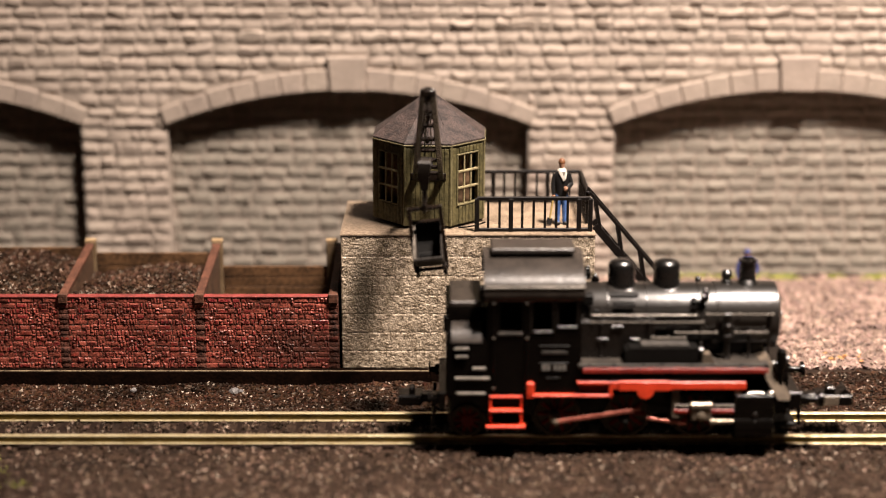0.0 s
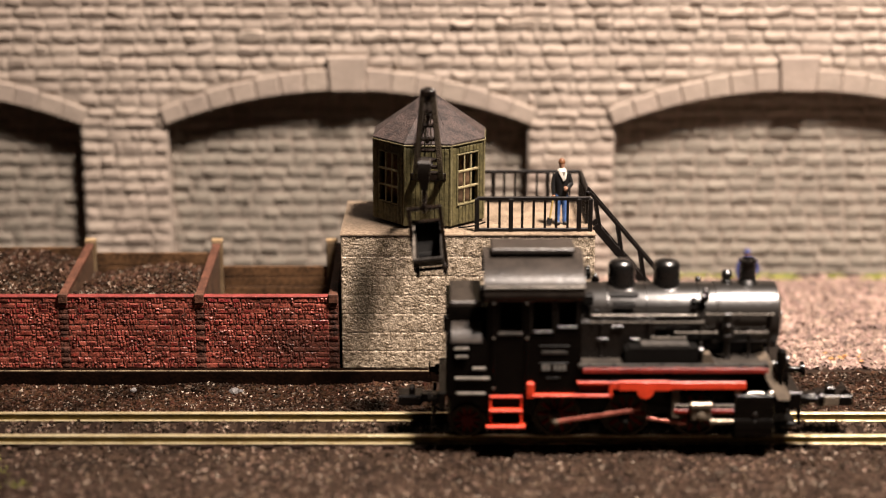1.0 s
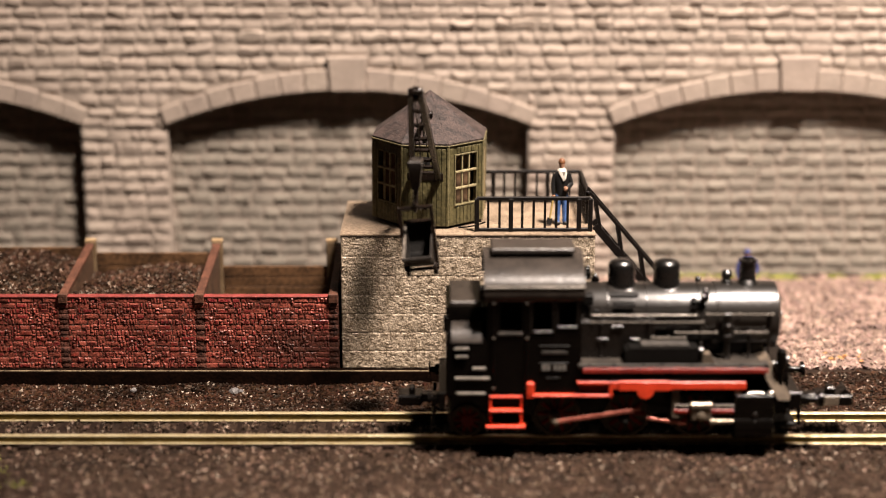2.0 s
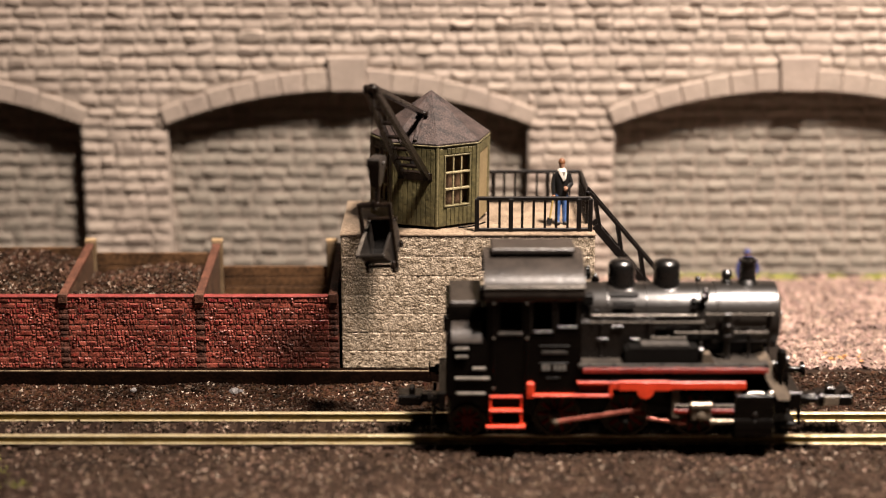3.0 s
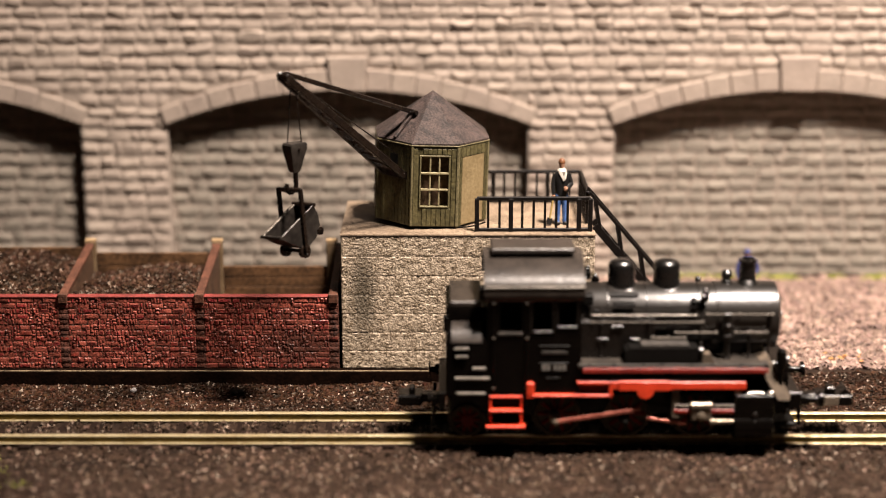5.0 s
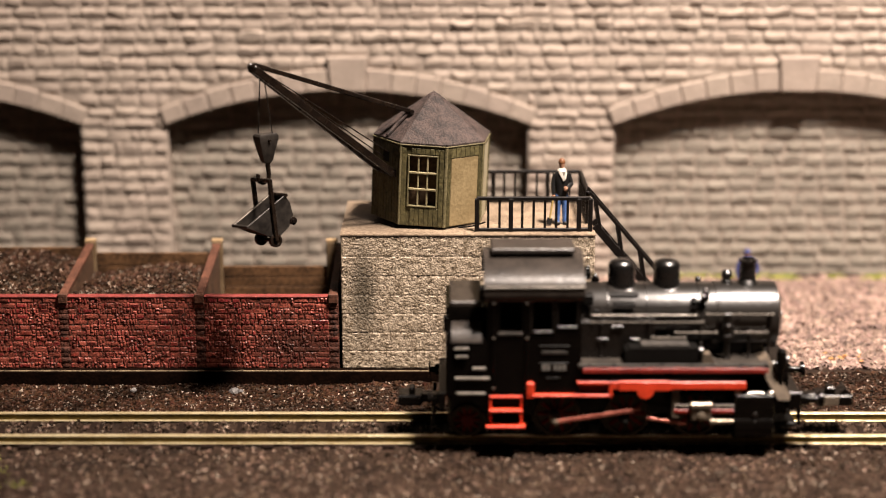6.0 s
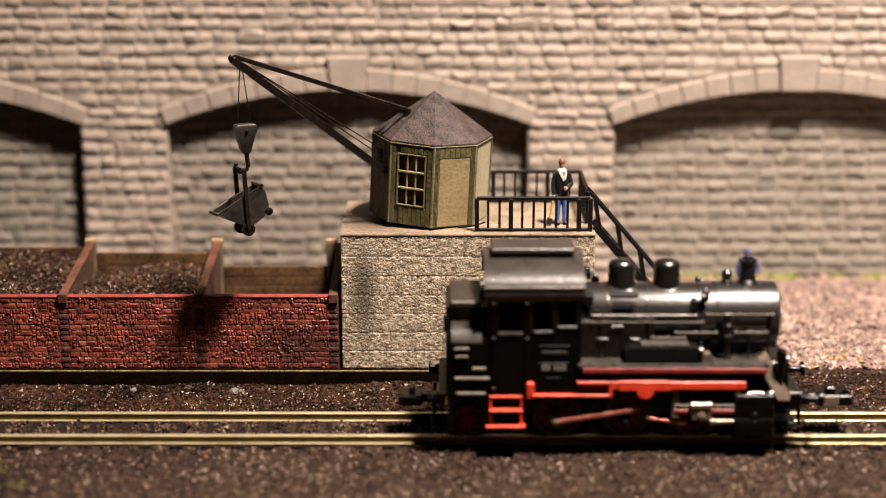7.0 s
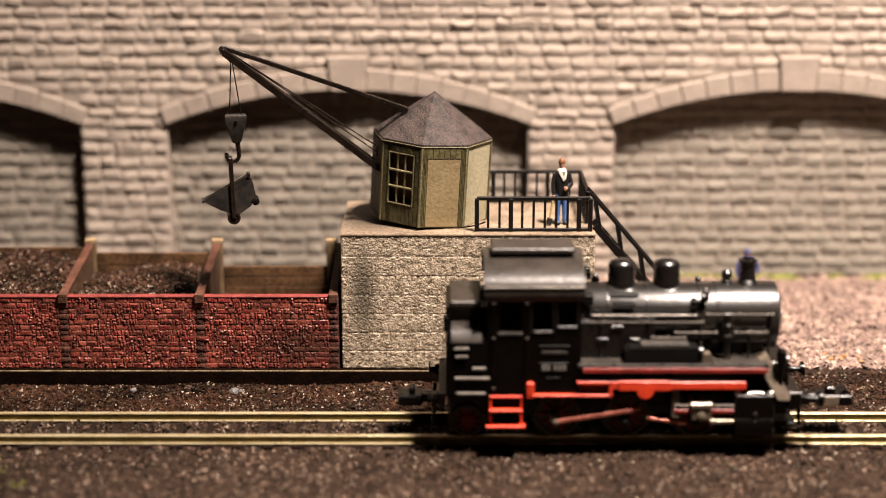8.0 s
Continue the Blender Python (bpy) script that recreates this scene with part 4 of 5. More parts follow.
    bm = B()
    for f in foot:
        box(bm, f.x - 0.5, f.x + 0.5, f.y - 0.3, f.y + 0.45, f.z - 0.5, f.z + 0.45, 0.12)
    box(bm, foot[0].x - 0.8, foot[1].x + 0.8, foot[0].y + 0.1, foot[0].y + 0.4, 8.6, 9.9, 0.08)
    part("jib_bracket", bm, IRON, cr)
    jib = None
    for f, e in zip(foot, ends):
        bm = B()
        bar(bm, f, e, 0.85, 1.15, 0.1, side=(1, 0, 0))
        ob = part("jib_beam", bm, IRON, cr)
        jib = jib or ob
    for k in (0.05, 0.13, 0.22, 0.34, 0.48, 0.64, 0.8):
        a, b = foot[0].lerp(ends[0], k), foot[1].lerp(ends[1], k)
        bm = B()
        bar(bm, a, b, 0.6, 0.45, 0.06, side=(0, 1, 0.5))
        part("cross_brace", bm, IRON, cr)
    bm = B()
    turned(bm, tip + Vector((-1.0, 0, 0)), (1, 0, 0), [(0, 0.5), (0.5, 0.62), (0.7, 0.45), (1.3, 0.45), (1.5, 0.62), (2.0, 0.5)], 16)
    part("tip_pulley", bm, IRON, cr)
    bm = B()
    turned(bm, tip + Vector((-1.15, 0, 0)), (1, 0, 0), [(0, 0.3), (0.1, 0.4), (2.2, 0.4), (2.3, 0.3)], 12)
    part("tip_bolt", bm, IRON, cr)
    # second pulley a little down the jib
    q = tip.lerp((foot[0] + foot[1]) / 2, 0.055) + Vector((0, 0, -0.2))
    bm = B()
    turned(bm, q + Vector((-0.6, 0, 0)), (1, 0, 0), [(0, 0.7), (0.3, 0.7), (0.45, 0.5), (0.75, 0.5), (0.9, 0.7), (1.2, 0.7)], 16)
    part("rope_pulley", bm, IRON, cr)
    # stay to the roof, with its bent foot along the slope
    peak = Vector((HUT.x, HUT.y - 5.0, 18.7))
    low = Vector((HUT.x, HUT.y - apo - 0.1, EAVE + 0.6))
    bm = B()
    bar(bm, tip + Vector((0, 0.3, 0.35)), peak + Vector((0, 0, 0.25)), 1.0, 0.75, 0.12, side=(1, 0, 0))
    part("stay", bm, IRON, cr)
    bm = B()
    bar(bm, peak + Vector((0, 0.1, 0.4)), low + Vector((0, 0, 0.1)), 0.6, 0.5, 0.1, side=(1, 0, 0))
    part("roof_bracket", bm, ROOFING, cr)
    bm = B()
    rod(bm, peak + Vector((-0.9, 0, 0.2)), peak + Vector((0.9, 0, 0.2)), 0.42, 10)
    part("stay_pin", bm, IRON, cr)
    # winding ropes
    for dx, up in ((-0.3, 11.3), (0.3, 12.4)):
        bm = B()
        rod(bm, q + Vector((dx, 0.3, 0.5)), (HUT.x + dx * 2, HUT.y - apo, up), 0.11, 6)
        part("winding_rope", bm, IRON, cr)
    bm = B()
    box(bm, HUT.x - 0.9, HUT.x + 0.9, HUT.y - apo - 0.18, HUT.y - apo + 0.1, 10.8, 12.6, 0.05)
    part("rope_slot", bm, DARK, cr)
    return cr


def bucket():
    """Hoisting block and tipping tub; origin where the ropes leave the jib, outward is -y."""
    bk = thing("hoist_bucket", (0, 0, 0), "dark iron tipping bucket on a pulley hook", "bucket")
    bk["own_space"] = 1
    for x0, x1, y1 in ((-0.4, -0.6, -1.0), (0.4, 0.6, 0.9)):
        bm = B()
        rod(bm, (x0, -0.1, 0.3), (x1, y1 + 0.3, -9.8), 0.1, 6)
        part("rope", bm, IRON, bk)
    bm = B()
    loops = []
    for z, hx, hy in ((-9.6, 0.8, 1.5), (-9.9, 1.0, 1.75), (-10.6, 1.0, 1.7), (-13.9, 0.6, 0.8), (-14.3, 0.45, 0.55)):
        loops.append([(-hx, 0.3 - hy, z), (hx, 0.3 - hy, z), (hx, 0.3 + hy, z), (-hx, 0.3 + hy, z)])
    rings(bm, loops)
    part("hoist_block", bm, TUB, bk, "grey tapered hoisting block")
    bm = B()
    turned(bm, (-1.2, 0.3, -10.6), (1, 0, 0), [(0, 0.4), (0.15, 0.5), (2.25, 0.3), (2.4, 0.2)], 10)
    part("block_pin", bm, IRON, bk)
    bm = B()
    rod(bm, (0, 0.45, -14.2), (0, 0.65, -16.4), 0.42, 8, 0.36)
    pts = [Vector((0, 0.65 - 1.05 + 1.05 * math.cos(a), -16.4 - 1.05 * math.sin(a))) for a in [math.pi * 1.15 * i / 8 for i in range(9)]]
    for a, b in zip(pts, pts[1:]):
        rod(bm, a, b, 0.36, 8, 0.33)
    part("hook", bm, IRON, bk)
    # bail and tub hang a little askew from the hook
    askew = Matrix.Translation((0, -0.5, -16.9)) @ Matrix.Rotation(radians(-6.5), 4, "Y") @ Matrix.Translation((0, 0, 16.9))

    def hung(name, mesh, material, label="", smooth=35):
        mesh.transform(askew)
        return part(name, mesh, material, bk, label, smooth)

    zb, w = -16.9, 2.4
    bm = B()
    rod(bm, (-w, -0.35, zb), (w, -0.35, zb), 0.36, 8)
    for s in (-1, 1):
        bar(bm, (s * w, -0.35, zb + 0.25), (s * w, -0.1, -26.6), 0.7, 0.55, 0.08, side=(0, 1, 0))
    hung("bail", bm, IRON)
    # tub: open towards the outside and up
    prof = [(-5.0, -23.7), (-2.2, -25.2), (0.4, -26.2), (2.7, -24.7), (3.6, -22.9), (3.2, -20.9), (2.5, -19.8)]
    inner = [(-4.6, -23.55), (-2.1, -24.7), (0.35, -25.6), (2.3, -24.3), (3.05, -22.8), (2.75, -21.0), (2.25, -19.95)]
    hw = 2.15
    bm = B()
    n = len(prof)
    for s in (-1, 1):
        prism(bm, [(y, z) for y, z in prof], 0, s * hw, s * (hw - 0.3))
    for i in range(n - 1):
        (a, b), (c, d) = (prof[i], prof[i + 1]), (inner[i], inner[i + 1])
        prism(bm, [a, b, d, c], 0, -hw + 0.3, hw - 0.3, 1)
    bmesh.ops.remove_doubles(bm, verts=bm.verts, dist=0.001)
    # Matte black on the shell paints the shade inside the tub.
    hung("tub", bm, [TUB, MATTE], "worn grey iron tub, shell blackened for the shade inside", smooth=25)
    bm = B()
    a, b = Vector((0, -5.0, -23.6)), Vector((0, 2.5, -19.65))
    # The rim at -x gets a brighter colour to paint lamplight on it.
    for s in (-1, 1):
        bm = B() if s > 0 else bm
        bar(bm, a + Vector((s * (hw - 0.1), 0, 0)), b + Vector((s * (hw - 0.1), 0, 0)), 0.5 if s < 0 else 0.3, 0.22, 0.06, side=(1, 0, 0))
        hung("tub_rim", bm, LITRIM if s < 0 else TUB, "rim coloured bright as if lit" if s < 0 else "")
    bm = B()
    box(bm, -hw - 0.1, hw + 0.1, -5.25, -4.8, -23.9, -23.4, 0.1)
    hung("tub_lip", bm, TUB)
    bm = B()
    rod(bm, (-hw - 0.2, 2.5, -19.65), (hw + 0.2, 2.5, -19.65), 0.34, 8)
    hung("top_bar", bm, IRON)
    for y, z, r in ((-0.1, -26.5, 1.08), (3.5, -23.9, 0.65)):
        for s in (-1, 1):
            bm = B()
            turned(bm, (s * (hw - 0.35), y, z), (s, 0, 0), [(0, r), (0.1, r), (0.55, r), (0.6, r - 0.12), (0.6, r - 0.35), (0.35, r - 0.4), (0.35, 0.4), (0.7, 0.36), (0.75, 0.1)], 18)
            hung("wheel", bm, IRON)
        bm = B()
        rod(bm, (-hw - 0.4, y, z), (hw + 0.4, y, z), 0.3, 8)
        hung("axle", bm, IRON)
    return bk


# ---- locomotive ----
def locomotive():
    lo = thing("steam_locomotive", (25, 0, 2.0), "small black model tank locomotive with red running gear", "locomotive")

    def add(name, bm, m, label="", parent=None, smooth=35):
        return part(name, bm, m, parent or lo, label, smooth)

    # frame and running boards
    bm = B()
    box(bm, 0.9, 51.0, -4.2, 4.2, 5.6, 13.8, 0.2)
    add("chassis", bm, BLACK)
    bm = B()
    box(bm, 19.5, 47.2, -8.95, 8.95, 14.3, 14.95, 0.15)
    board = add("running_board", bm, DUSTY)
    for s in (-1, 1):
        bm = B()
        box(bm, 20.2, 47.0, s * 9.03 - 0.12, s * 9.03 + 0.12, 13.7, 14.42, 0.08)
        add("red_edge", bm, REDEDGE, "red running board edge", board)
    bm = B()
    box(bm, -0.6, 20.4, -8.0, 8.0, 9.6, 10.4, 0.15)
    add("cab_floor", bm, BLACK)
    # cab: sides with real window openings
    cab = None
    for s in (-1, 1):
        y0, y1 = s * 8.2, s * 7.6
        bm = B()
        wins = [(8.2, 11.4, 19.8, 24.9), (12.9, 15.7, 19.8, 24.6), (16.6, 19.2, 20.5, 24.2)]
        xs = [6.4] + [v for w in wins for v in w[:2]] + [19.95]
        for i in range(0, len(xs), 2):
            box(bm, xs[i], xs[i + 1], y0, y1, 10.0, 25.5)
        for a, b, c, d in wins:
            box(bm, a, b, y0, y1, 10.0, c)
            box(bm, a, b, y0, y1, d, 25.5)
        bmesh.ops.remove_doubles(bm, verts=bm.verts, dist=0.001)
        side = add("cab_side", bm, BLACK, smooth=0)
        cab = cab or side
        for a, b, c, d in wins[1:]:
            bm = B()
            for p, q, u, v in ((a - 0.35, a, c - 0.35, d + 0.3), (b, b + 0.35, c - 0.35, d + 0.3), (a, b, c - 0.35, c), (a, b, d, d + 0.3)):
                box(bm, p, q, y0 - 0.16 * 1, y0 + 0.16, u, v, 0.06)
            add("window_frame", bm, SATIN, "", side)
        bm = B()
        box(bm, 7.9, 11.5, y0 - 0.3, y0 + 0.2, 19.1, 19.6, 0.1)
        add("door_sill", bm, DUSTY, "", side)
        bm = B()
        box(bm, 7.5, 11.9, y0 - 0.12, y0 + 0.1, 10.2, 19.0, 0.08)
        add("cab_door", bm, BLACK, "", side)
        for x in (7.3, 12.1):
            bm = B()
            rod(bm, (x, y0 + s * 0.35, 11.2), (x, y0 + s * 0.35, 24.0), 0.13, 6)
            add("grab_rail", bm, BLACK, "", side)
            for z in (11.2, 18.8, 24.0):
                bm = B()
                turned(bm, (x, y0, z), (0, s, 0), [(0, 0.2), (0.4, 0.24), (0.5, 0.1)], 8)
                add("rail_knob", bm, SHEEN, "", side)
        # plates; the number is drawn as bars
        bm = B()
        box(bm, 14.0, 18.2, y0 - 0.14, y0 + 0.14, 13.6, 15.0, 0.08)
        plate = add("number_plate", bm, BLACK, "black plate with grey bars", side)
        bm = B()
        for i, (a, w) in enumerate(((14.3, 0.55), (14.95, 0.55), (16.0, 0.5), (16.65, 0.5), (17.3, 0.5))):
            box(bm, a, a + w, y0 + s * 0.12, y0 + s * 0.2, 13.85, 14.75)
        add("plate_bars", bm, LETTER, "", plate)
        for z0, z1, a, b in ((17.35, 17.6, 13.9, 18.3), (16.25, 16.75, 14.2, 18.0), (12.6, 12.75, 14.9, 17.0)):
            bm = B()
            box(bm, a, b, y0 - 0.14, y0 + 0.14, z0, z1, 0.06)
            add("trim_strip", bm, DUSTY if z0 == 16.25 else MATTE, "", side)
    for x in (6.4, 19.4):
        bm = B()
        box(bm, x, x + 0.55, -7.6, 7.6, 10.2, 25.5)
        prism(bm, [(-7.6, 25.5), (-4, 27.9), (0, 28.8), (4, 27.9), (7.6, 25.5)], 0, x, x + 0.55)
        add("cab_end", bm, BLACK, smooth=0)
    # Dark block added to fill the cab, so its windows look unlit.
    bm = B()
    box(bm, 7.2, 19.3, -4.5, 4.5, 10.4, 25.4, 0.3)
    add("cab_dark_filler", bm, DARK)
    # curved roof
    arc = [(-8.7, 24.75), (-8.85, 25.1), (-8.75, 26.1), (-8.3, 27.0), (-7.0, 28.0), (-4.6, 28.95), (-2.2, 29.45), (0, 29.6)]
    arc += [(-y, z) for y, z in arc[-2::-1]]
    low = [(y * 0.96, z - 0.5) for y, z in arc]
    bm = B()
    rings(bm, [[(x, y, z) for y, z in arc + low[::-1]] for x in (5.9, 6.05, 20.25, 20.4)])
    roof = add("cab_roof", bm, ROOFGREY, "dark grey curved cab roof", smooth=50)
    bm = B()
    for s in (-1, 1):
        rod(bm, (6.0, s * 8.62, 26.3), (20.3, s * 8.62, 26.3), 0.3, 12)
    add("rain_strip", bm, SHEEN, "", roof)
    bm = B()
    box(bm, 7.0, 19.2, -3.2, 3.2, 29.9, 30.7, 0.25)
    vent = add("roof_vent", bm, ROOFGREY, "", roof)
    bm = B()
    box(bm, 7.5, 18.7, -2.7, 2.7, 29.0, 29.95)
    add("vent_base", bm, BLACK, "", vent)
    # coal box behind the cab
    bm = B()
    poly = [(-8.2, 10.0), (-8.2, 18.0), (-7.9, 18.6), (-7.2, 19.3), (-6.6, 20.0), (-6.3, 20.7), (-6.3, 22.0), (-5.9, 22.7), (5.9, 22.7), (6.3, 22.0), (6.3, 20.7), (6.6, 20.0), (7.2, 19.3), (7.9, 18.6), (8.2, 18.0), (8.2, 10.0)]
    rings(bm, [[(x, y * k, z) for y, z in poly] for x, k in ((0.4, 0.975), (0.65, 1.0), (6.4, 1.0))])
    bunker = add("coal_box", bm, BLACK, "", smooth=40)
    # Paler strips added over the black shoulders as painted highlights.
    for s in (-1, 1):
        bm = B()
        outer = [(8.25, 18.0), (7.95, 18.65), (7.25, 19.35), (6.65, 20.05), (6.35, 20.7)]
        rings(bm, [[(x, s * y, z) for y, z in outer] + [(x, s * (y - 0.25), z - 0.2) for y, z in outer[::-1]] for x in (1.2, 5.6)])
        add("shoulder_highlight", bm, ROOFGREY, "grey strip painting the rounded shoulder's highlight", bunker)
    bm = B()
    box(bm, 1.0, 5.6, -5.8, 5.8, 22.6, 23.5, 0.3)
    add("coal_box_lid", bm, ROOFGREY, "", bunker)
    bm = B()
    box(bm, 5.2, 6.6, -8.2, -6.9, 24.2, 26.3, 0.2)
    add("rear_lamp", bm, BLACK)
    for a, b, z in ((1.6, 3.8, 16.9), (1.8, 3.6, 15.7), (4.2, 6.2, 13.9), (1.7, 6.8, 12.4), (1.9, 6.2, 10.1)):
        bm = B()
        box(bm, a, b, -8.6, -8.1, z, z + 0.42, 0.12)
        add("step_bar", bm, SHEEN, "", bunker)
    bm = B()
    box(bm, 0.0, 0.8, -8.0, -7.0, 19.5, 22.0, 0.15)
    add("rear_light", bm, BLACK, "", bunker)
    # boiler
    bm = B()
    turned(bm, (19.9, 0, 19.9), (1, 0, 0), [(0, 4.7), (0.3, 4.8), (20.2, 4.8)], 40)
    boiler = add("boiler", bm, BOILER, "worn silvery black boiler")
    bm = B()
    turned(bm, (40.0, 0, 19.9), (1, 0, 0), [(0, 4.8), (0.05, 4.95), (8.7, 4.95), (9.1, 4.9), (9.2, 4.6), (9.25, 4.2), (9.6, 3.6), (9.9, 2.0), (10.0, 0.3)], 40)
    smoke = add("smokebox", bm, BOILER, "worn black smokebox")
    bm = B()
    turned(bm, (50.0, 0, 19.9), (1, 0, 0), [(0, 0.35), (0.4, 0.35), (0.5, 0.15)], 10)
    add("door_handle", bm, BLACK, "", smoke)
    for x in (24.0, 29.6, 37.4):
        bm = B()
        turned(bm, (x, 0, 19.9), (1, 0, 0), [(0, 4.8), (0.05, 4.9), (0.25, 4.9), (0.3, 4.8)], 40)
        add("boiler_band", bm, SATIN, "", boiler)
    bm = B()
    box(bm, 20.0, 47.0, -4.0, 4.0, 13.8, 17.0, 0.2)
    add("boiler_saddle", bm, BLACK)
    # side tank shoulders and pipes
    for s in (-1, 1):
        bm = B()
        prism(bm, [(s * 4.2, 14.9), (s * 5.9, 14.9), (s * 5.9, 20.3), (s * 5.6, 20.7), (s * 4.2, 20.9)], 0, 20.1, 30.8)
        add("side_tank", bm, SATIN)
        bm = B()
        box(bm, 21.5, 37.0, s * 5.65 - 0.3, s * 5.65 + 0.2, 21.2, 21.5, 0.1)
        add("handrail", bm, SHEEN)
        for a, b, z, y in ((21.4, 38.0, 20.3, 5.75), (33.6, 40.0, 18.7, 5.7), (42.3, 47.4, 18.7, 5.6), (30.2, 35.4, 18.0, 6.0), (38.2, 48.2, 21.35, 5.35)):
            bm = B()
            rod(bm, (a, s * y, z), (b, s * y, z), 0.2, 8)
            for x in (a + 0.3, (a + b) / 2, b - 0.3):
                turned(bm, (x, s * y, z), (1, 0, 0), [(-0.25, 0.2), (-0.2, 0.32), (0.2, 0.32), (0.25, 0.2)], 8)
            add("pipe", bm, SHEEN, "", boiler)
        bm = B()
        box(bm, 24.4, 26.2, s * 6.0 - 0.15, s * 6.0 + 0.15, 19.4, 19.9, 0.08)
        box(bm, 22.4, 24.0, s * 6.0 - 0.15, s * 6.0 + 0.15, 17.6, 18.0, 0.08)
        box(bm, 27.2, 28.6, s * 6.0 - 0.15, s * 6.0 + 0.15, 17.6, 18.0, 0.08)
        add("tank_fittings", bm, SATIN)
        # feed pump column at the smokebox
        bm = B()
        turned(bm, (41.3, s * 6.1, 14.9), (0, 0, 1), [(0, 0.7), (0.3, 0.7), (0.4, 0.45), (3.0, 0.45), (3.2, 0.9), (3.7, 0.9), (3.9, 0.55), (4.4, 0.8), (5.2, 0.8), (5.4, 0.5), (6.2, 0.7), (6.8, 0.5)], 14)
        add("air_pump", bm, SATIN)
        # ribbed box on the board
        bm = B()
        poly = [(26.3, 15.0), (37.3, 15.0), (37.3, 16.6), (36.8, 17.3), (27.0, 17.3), (26.3, 16.8)]
        prism(bm, poly, 1, s * 8.7, s * 5.9)
        ab = add("board_box", bm, MATTE)
        bm = B()
        for i in range(4):
            box(bm, 28.6, 35.6, s * (6.3 + 0.62 * i) - 0.2, s * (6.3 + 0.62 * i) + 0.2, 17.2, 17.75, 0.12)
        add("box_ribs", bm, DUSTY, "", ab)
        bm = B()
        turned(bm, (37.0, s * 8.5, 16.9), (1, 0, 0), [(0, 0.5), (0.5, 0.5), (0.65, 0.3)], 10)
        add("box_valve", bm, SATIN, "", ab)
        bm = B()
        prism(bm, [(37.4, 15.0), (39.2, 15.0), (38.6, 16.4), (37.6, 16.4)], 1, s * 8.6, s * 7.0)
        add("bracket", bm, APRON)
        # sloping front apron
        bm = B()
        poly = [(46.0, 15.0), (47.3, 15.6), (50.3, 10.3), (50.2, 9.6), (48.6, 9.6), (46.0, 14.0)]
        rings(bm, [[(x, s * (9.3 - 0.42 * (z - 9.6)), z) for x, z in poly], [(x, s * 3.0, z) for x, z in poly]])
        add("front_apron", bm, APRON, "grey-brown sloping apron plate")
        bm = B()
        turned(bm, (49.0, s * 8.1, 10.0), (0, 0, 1), [(0, 0.4), (4.3, 0.4), (4.4, 0.75), (6.0, 0.8), (6.6, 0.72), (7.0, 0.5), (7.2, 0.1)], 16)
        lampb = add("front_lamp", bm, BLACK)
        bm = B()
        turned(bm, (49.65, s * 8.1, 15.4), (1, 0, 0), [(0, 0.55), (0.25, 0.55), (0.35, 0.45)], 14)
        add("lamp_lens", bm, GLOSS, "", lampb)
    # small pipework on the near flank
    for a, b, r in (((21.3, -5.1, 22.4), (36.6, -5.1, 22.4), 0.17), ((21.3, -5.5, 15.0), (21.3, -5.1, 22.4), 0.2), ((23.0, -5.9, 15.0), (23.0, -5.9, 20.0), 0.22),
                    ((29.9, -5.95, 15.0), (29.9, -5.95, 20.2), 0.25), ((36.6, -5.1, 22.4), (37.6, -5.6, 17.0), 0.18), ((33.0, -5.6, 15.0), (33.0, -5.2, 19.2), 0.22),
                    ((39.5, -5.5, 17.4), (46.9, -5.5, 17.4), 0.17), ((44.6, -5.6, 15.0), (44.6, -5.3, 18.7), 0.2), ((47.6, -5.2, 15.0), (47.6, -5.0, 21.3), 0.2)):
        bm = B()
        rod(bm, a, b, r, 8)
        for p in (a, b):
            turned(bm, Vector(p) - Vector((0, 0, 0.25)), (0, 0, 1), [(0, 0.2), (0.08, 0.34), (0.42, 0.34), (0.5, 0.2)], 8)
        add("pipe", bm, SATIN, "", boiler)
    for x0, x1, z0, z1 in ((20.3, 21.9, 22.6, 24.2), (20.5, 21.6, 19.3, 20.4), (24.9, 28.0, 22.5, 22.9), (36.2, 37.2, 22.0, 23.4), (22.0, 22.9, 20.9, 21.9)):
        bm = B()
        box(bm, x0, x1, -4.9, -3.2, z0, z1, 0.2)
        add("clack_box", bm, MATTE, "", boiler)
    for x in (21.2, 24.7, 28.9, 31.6, 36.0, 38.9, 43.0, 46.6):
        bm = B()
        turned(bm, (x, -8.95, 14.75), (0, 0, 1), [(0, 0.22), (0.25, 0.22), (0.35, 0.1)], 8)
        add("board_rivet", bm, MATTE, "", board)
    # domes, chimney, whistle
    def dome(x, r, z, square):
        bm = B()
        turned(bm, (x, 0, 24.3), (0, 0, 1), [(0, r + 0.12), (0.5, r + 0.04), (0.9, r), (2.0, r), (z - 25.3, r * 0.99), (z - 24.95, r * 0.93), (z - 24.65, r * 0.77), (z - 24.47, r * 0.52), (z - 24.38, r * 0.25), (z - 24.36, 0.05)], 26)
        d = add("dome", bm, GLOSS, "glossy black boiler dome")
        if square:
            bm = B()
            box(bm, x - r - 0.25, x + r + 0.25, -3.4, 3.4, 22.6, 24.0, 0.3)
            add("dome_saddle", bm, MATTE, "", d)
    dome(26.4, 2.0, 28.45, True)
    dome(33.05, 1.95, 28.45, False)
    bm = B()
    turned(bm, (41.95, 0, 24.6), (0, 0, 1), [(0, 0.9), (0.5, 0.8), (0.7, 0.5), (1.1, 0.75), (1.7, 0.8), (2.1, 0.5), (2.25, 0.1)], 16)
    add("whistle_dome", bm, GLOSS)
    bm = B()
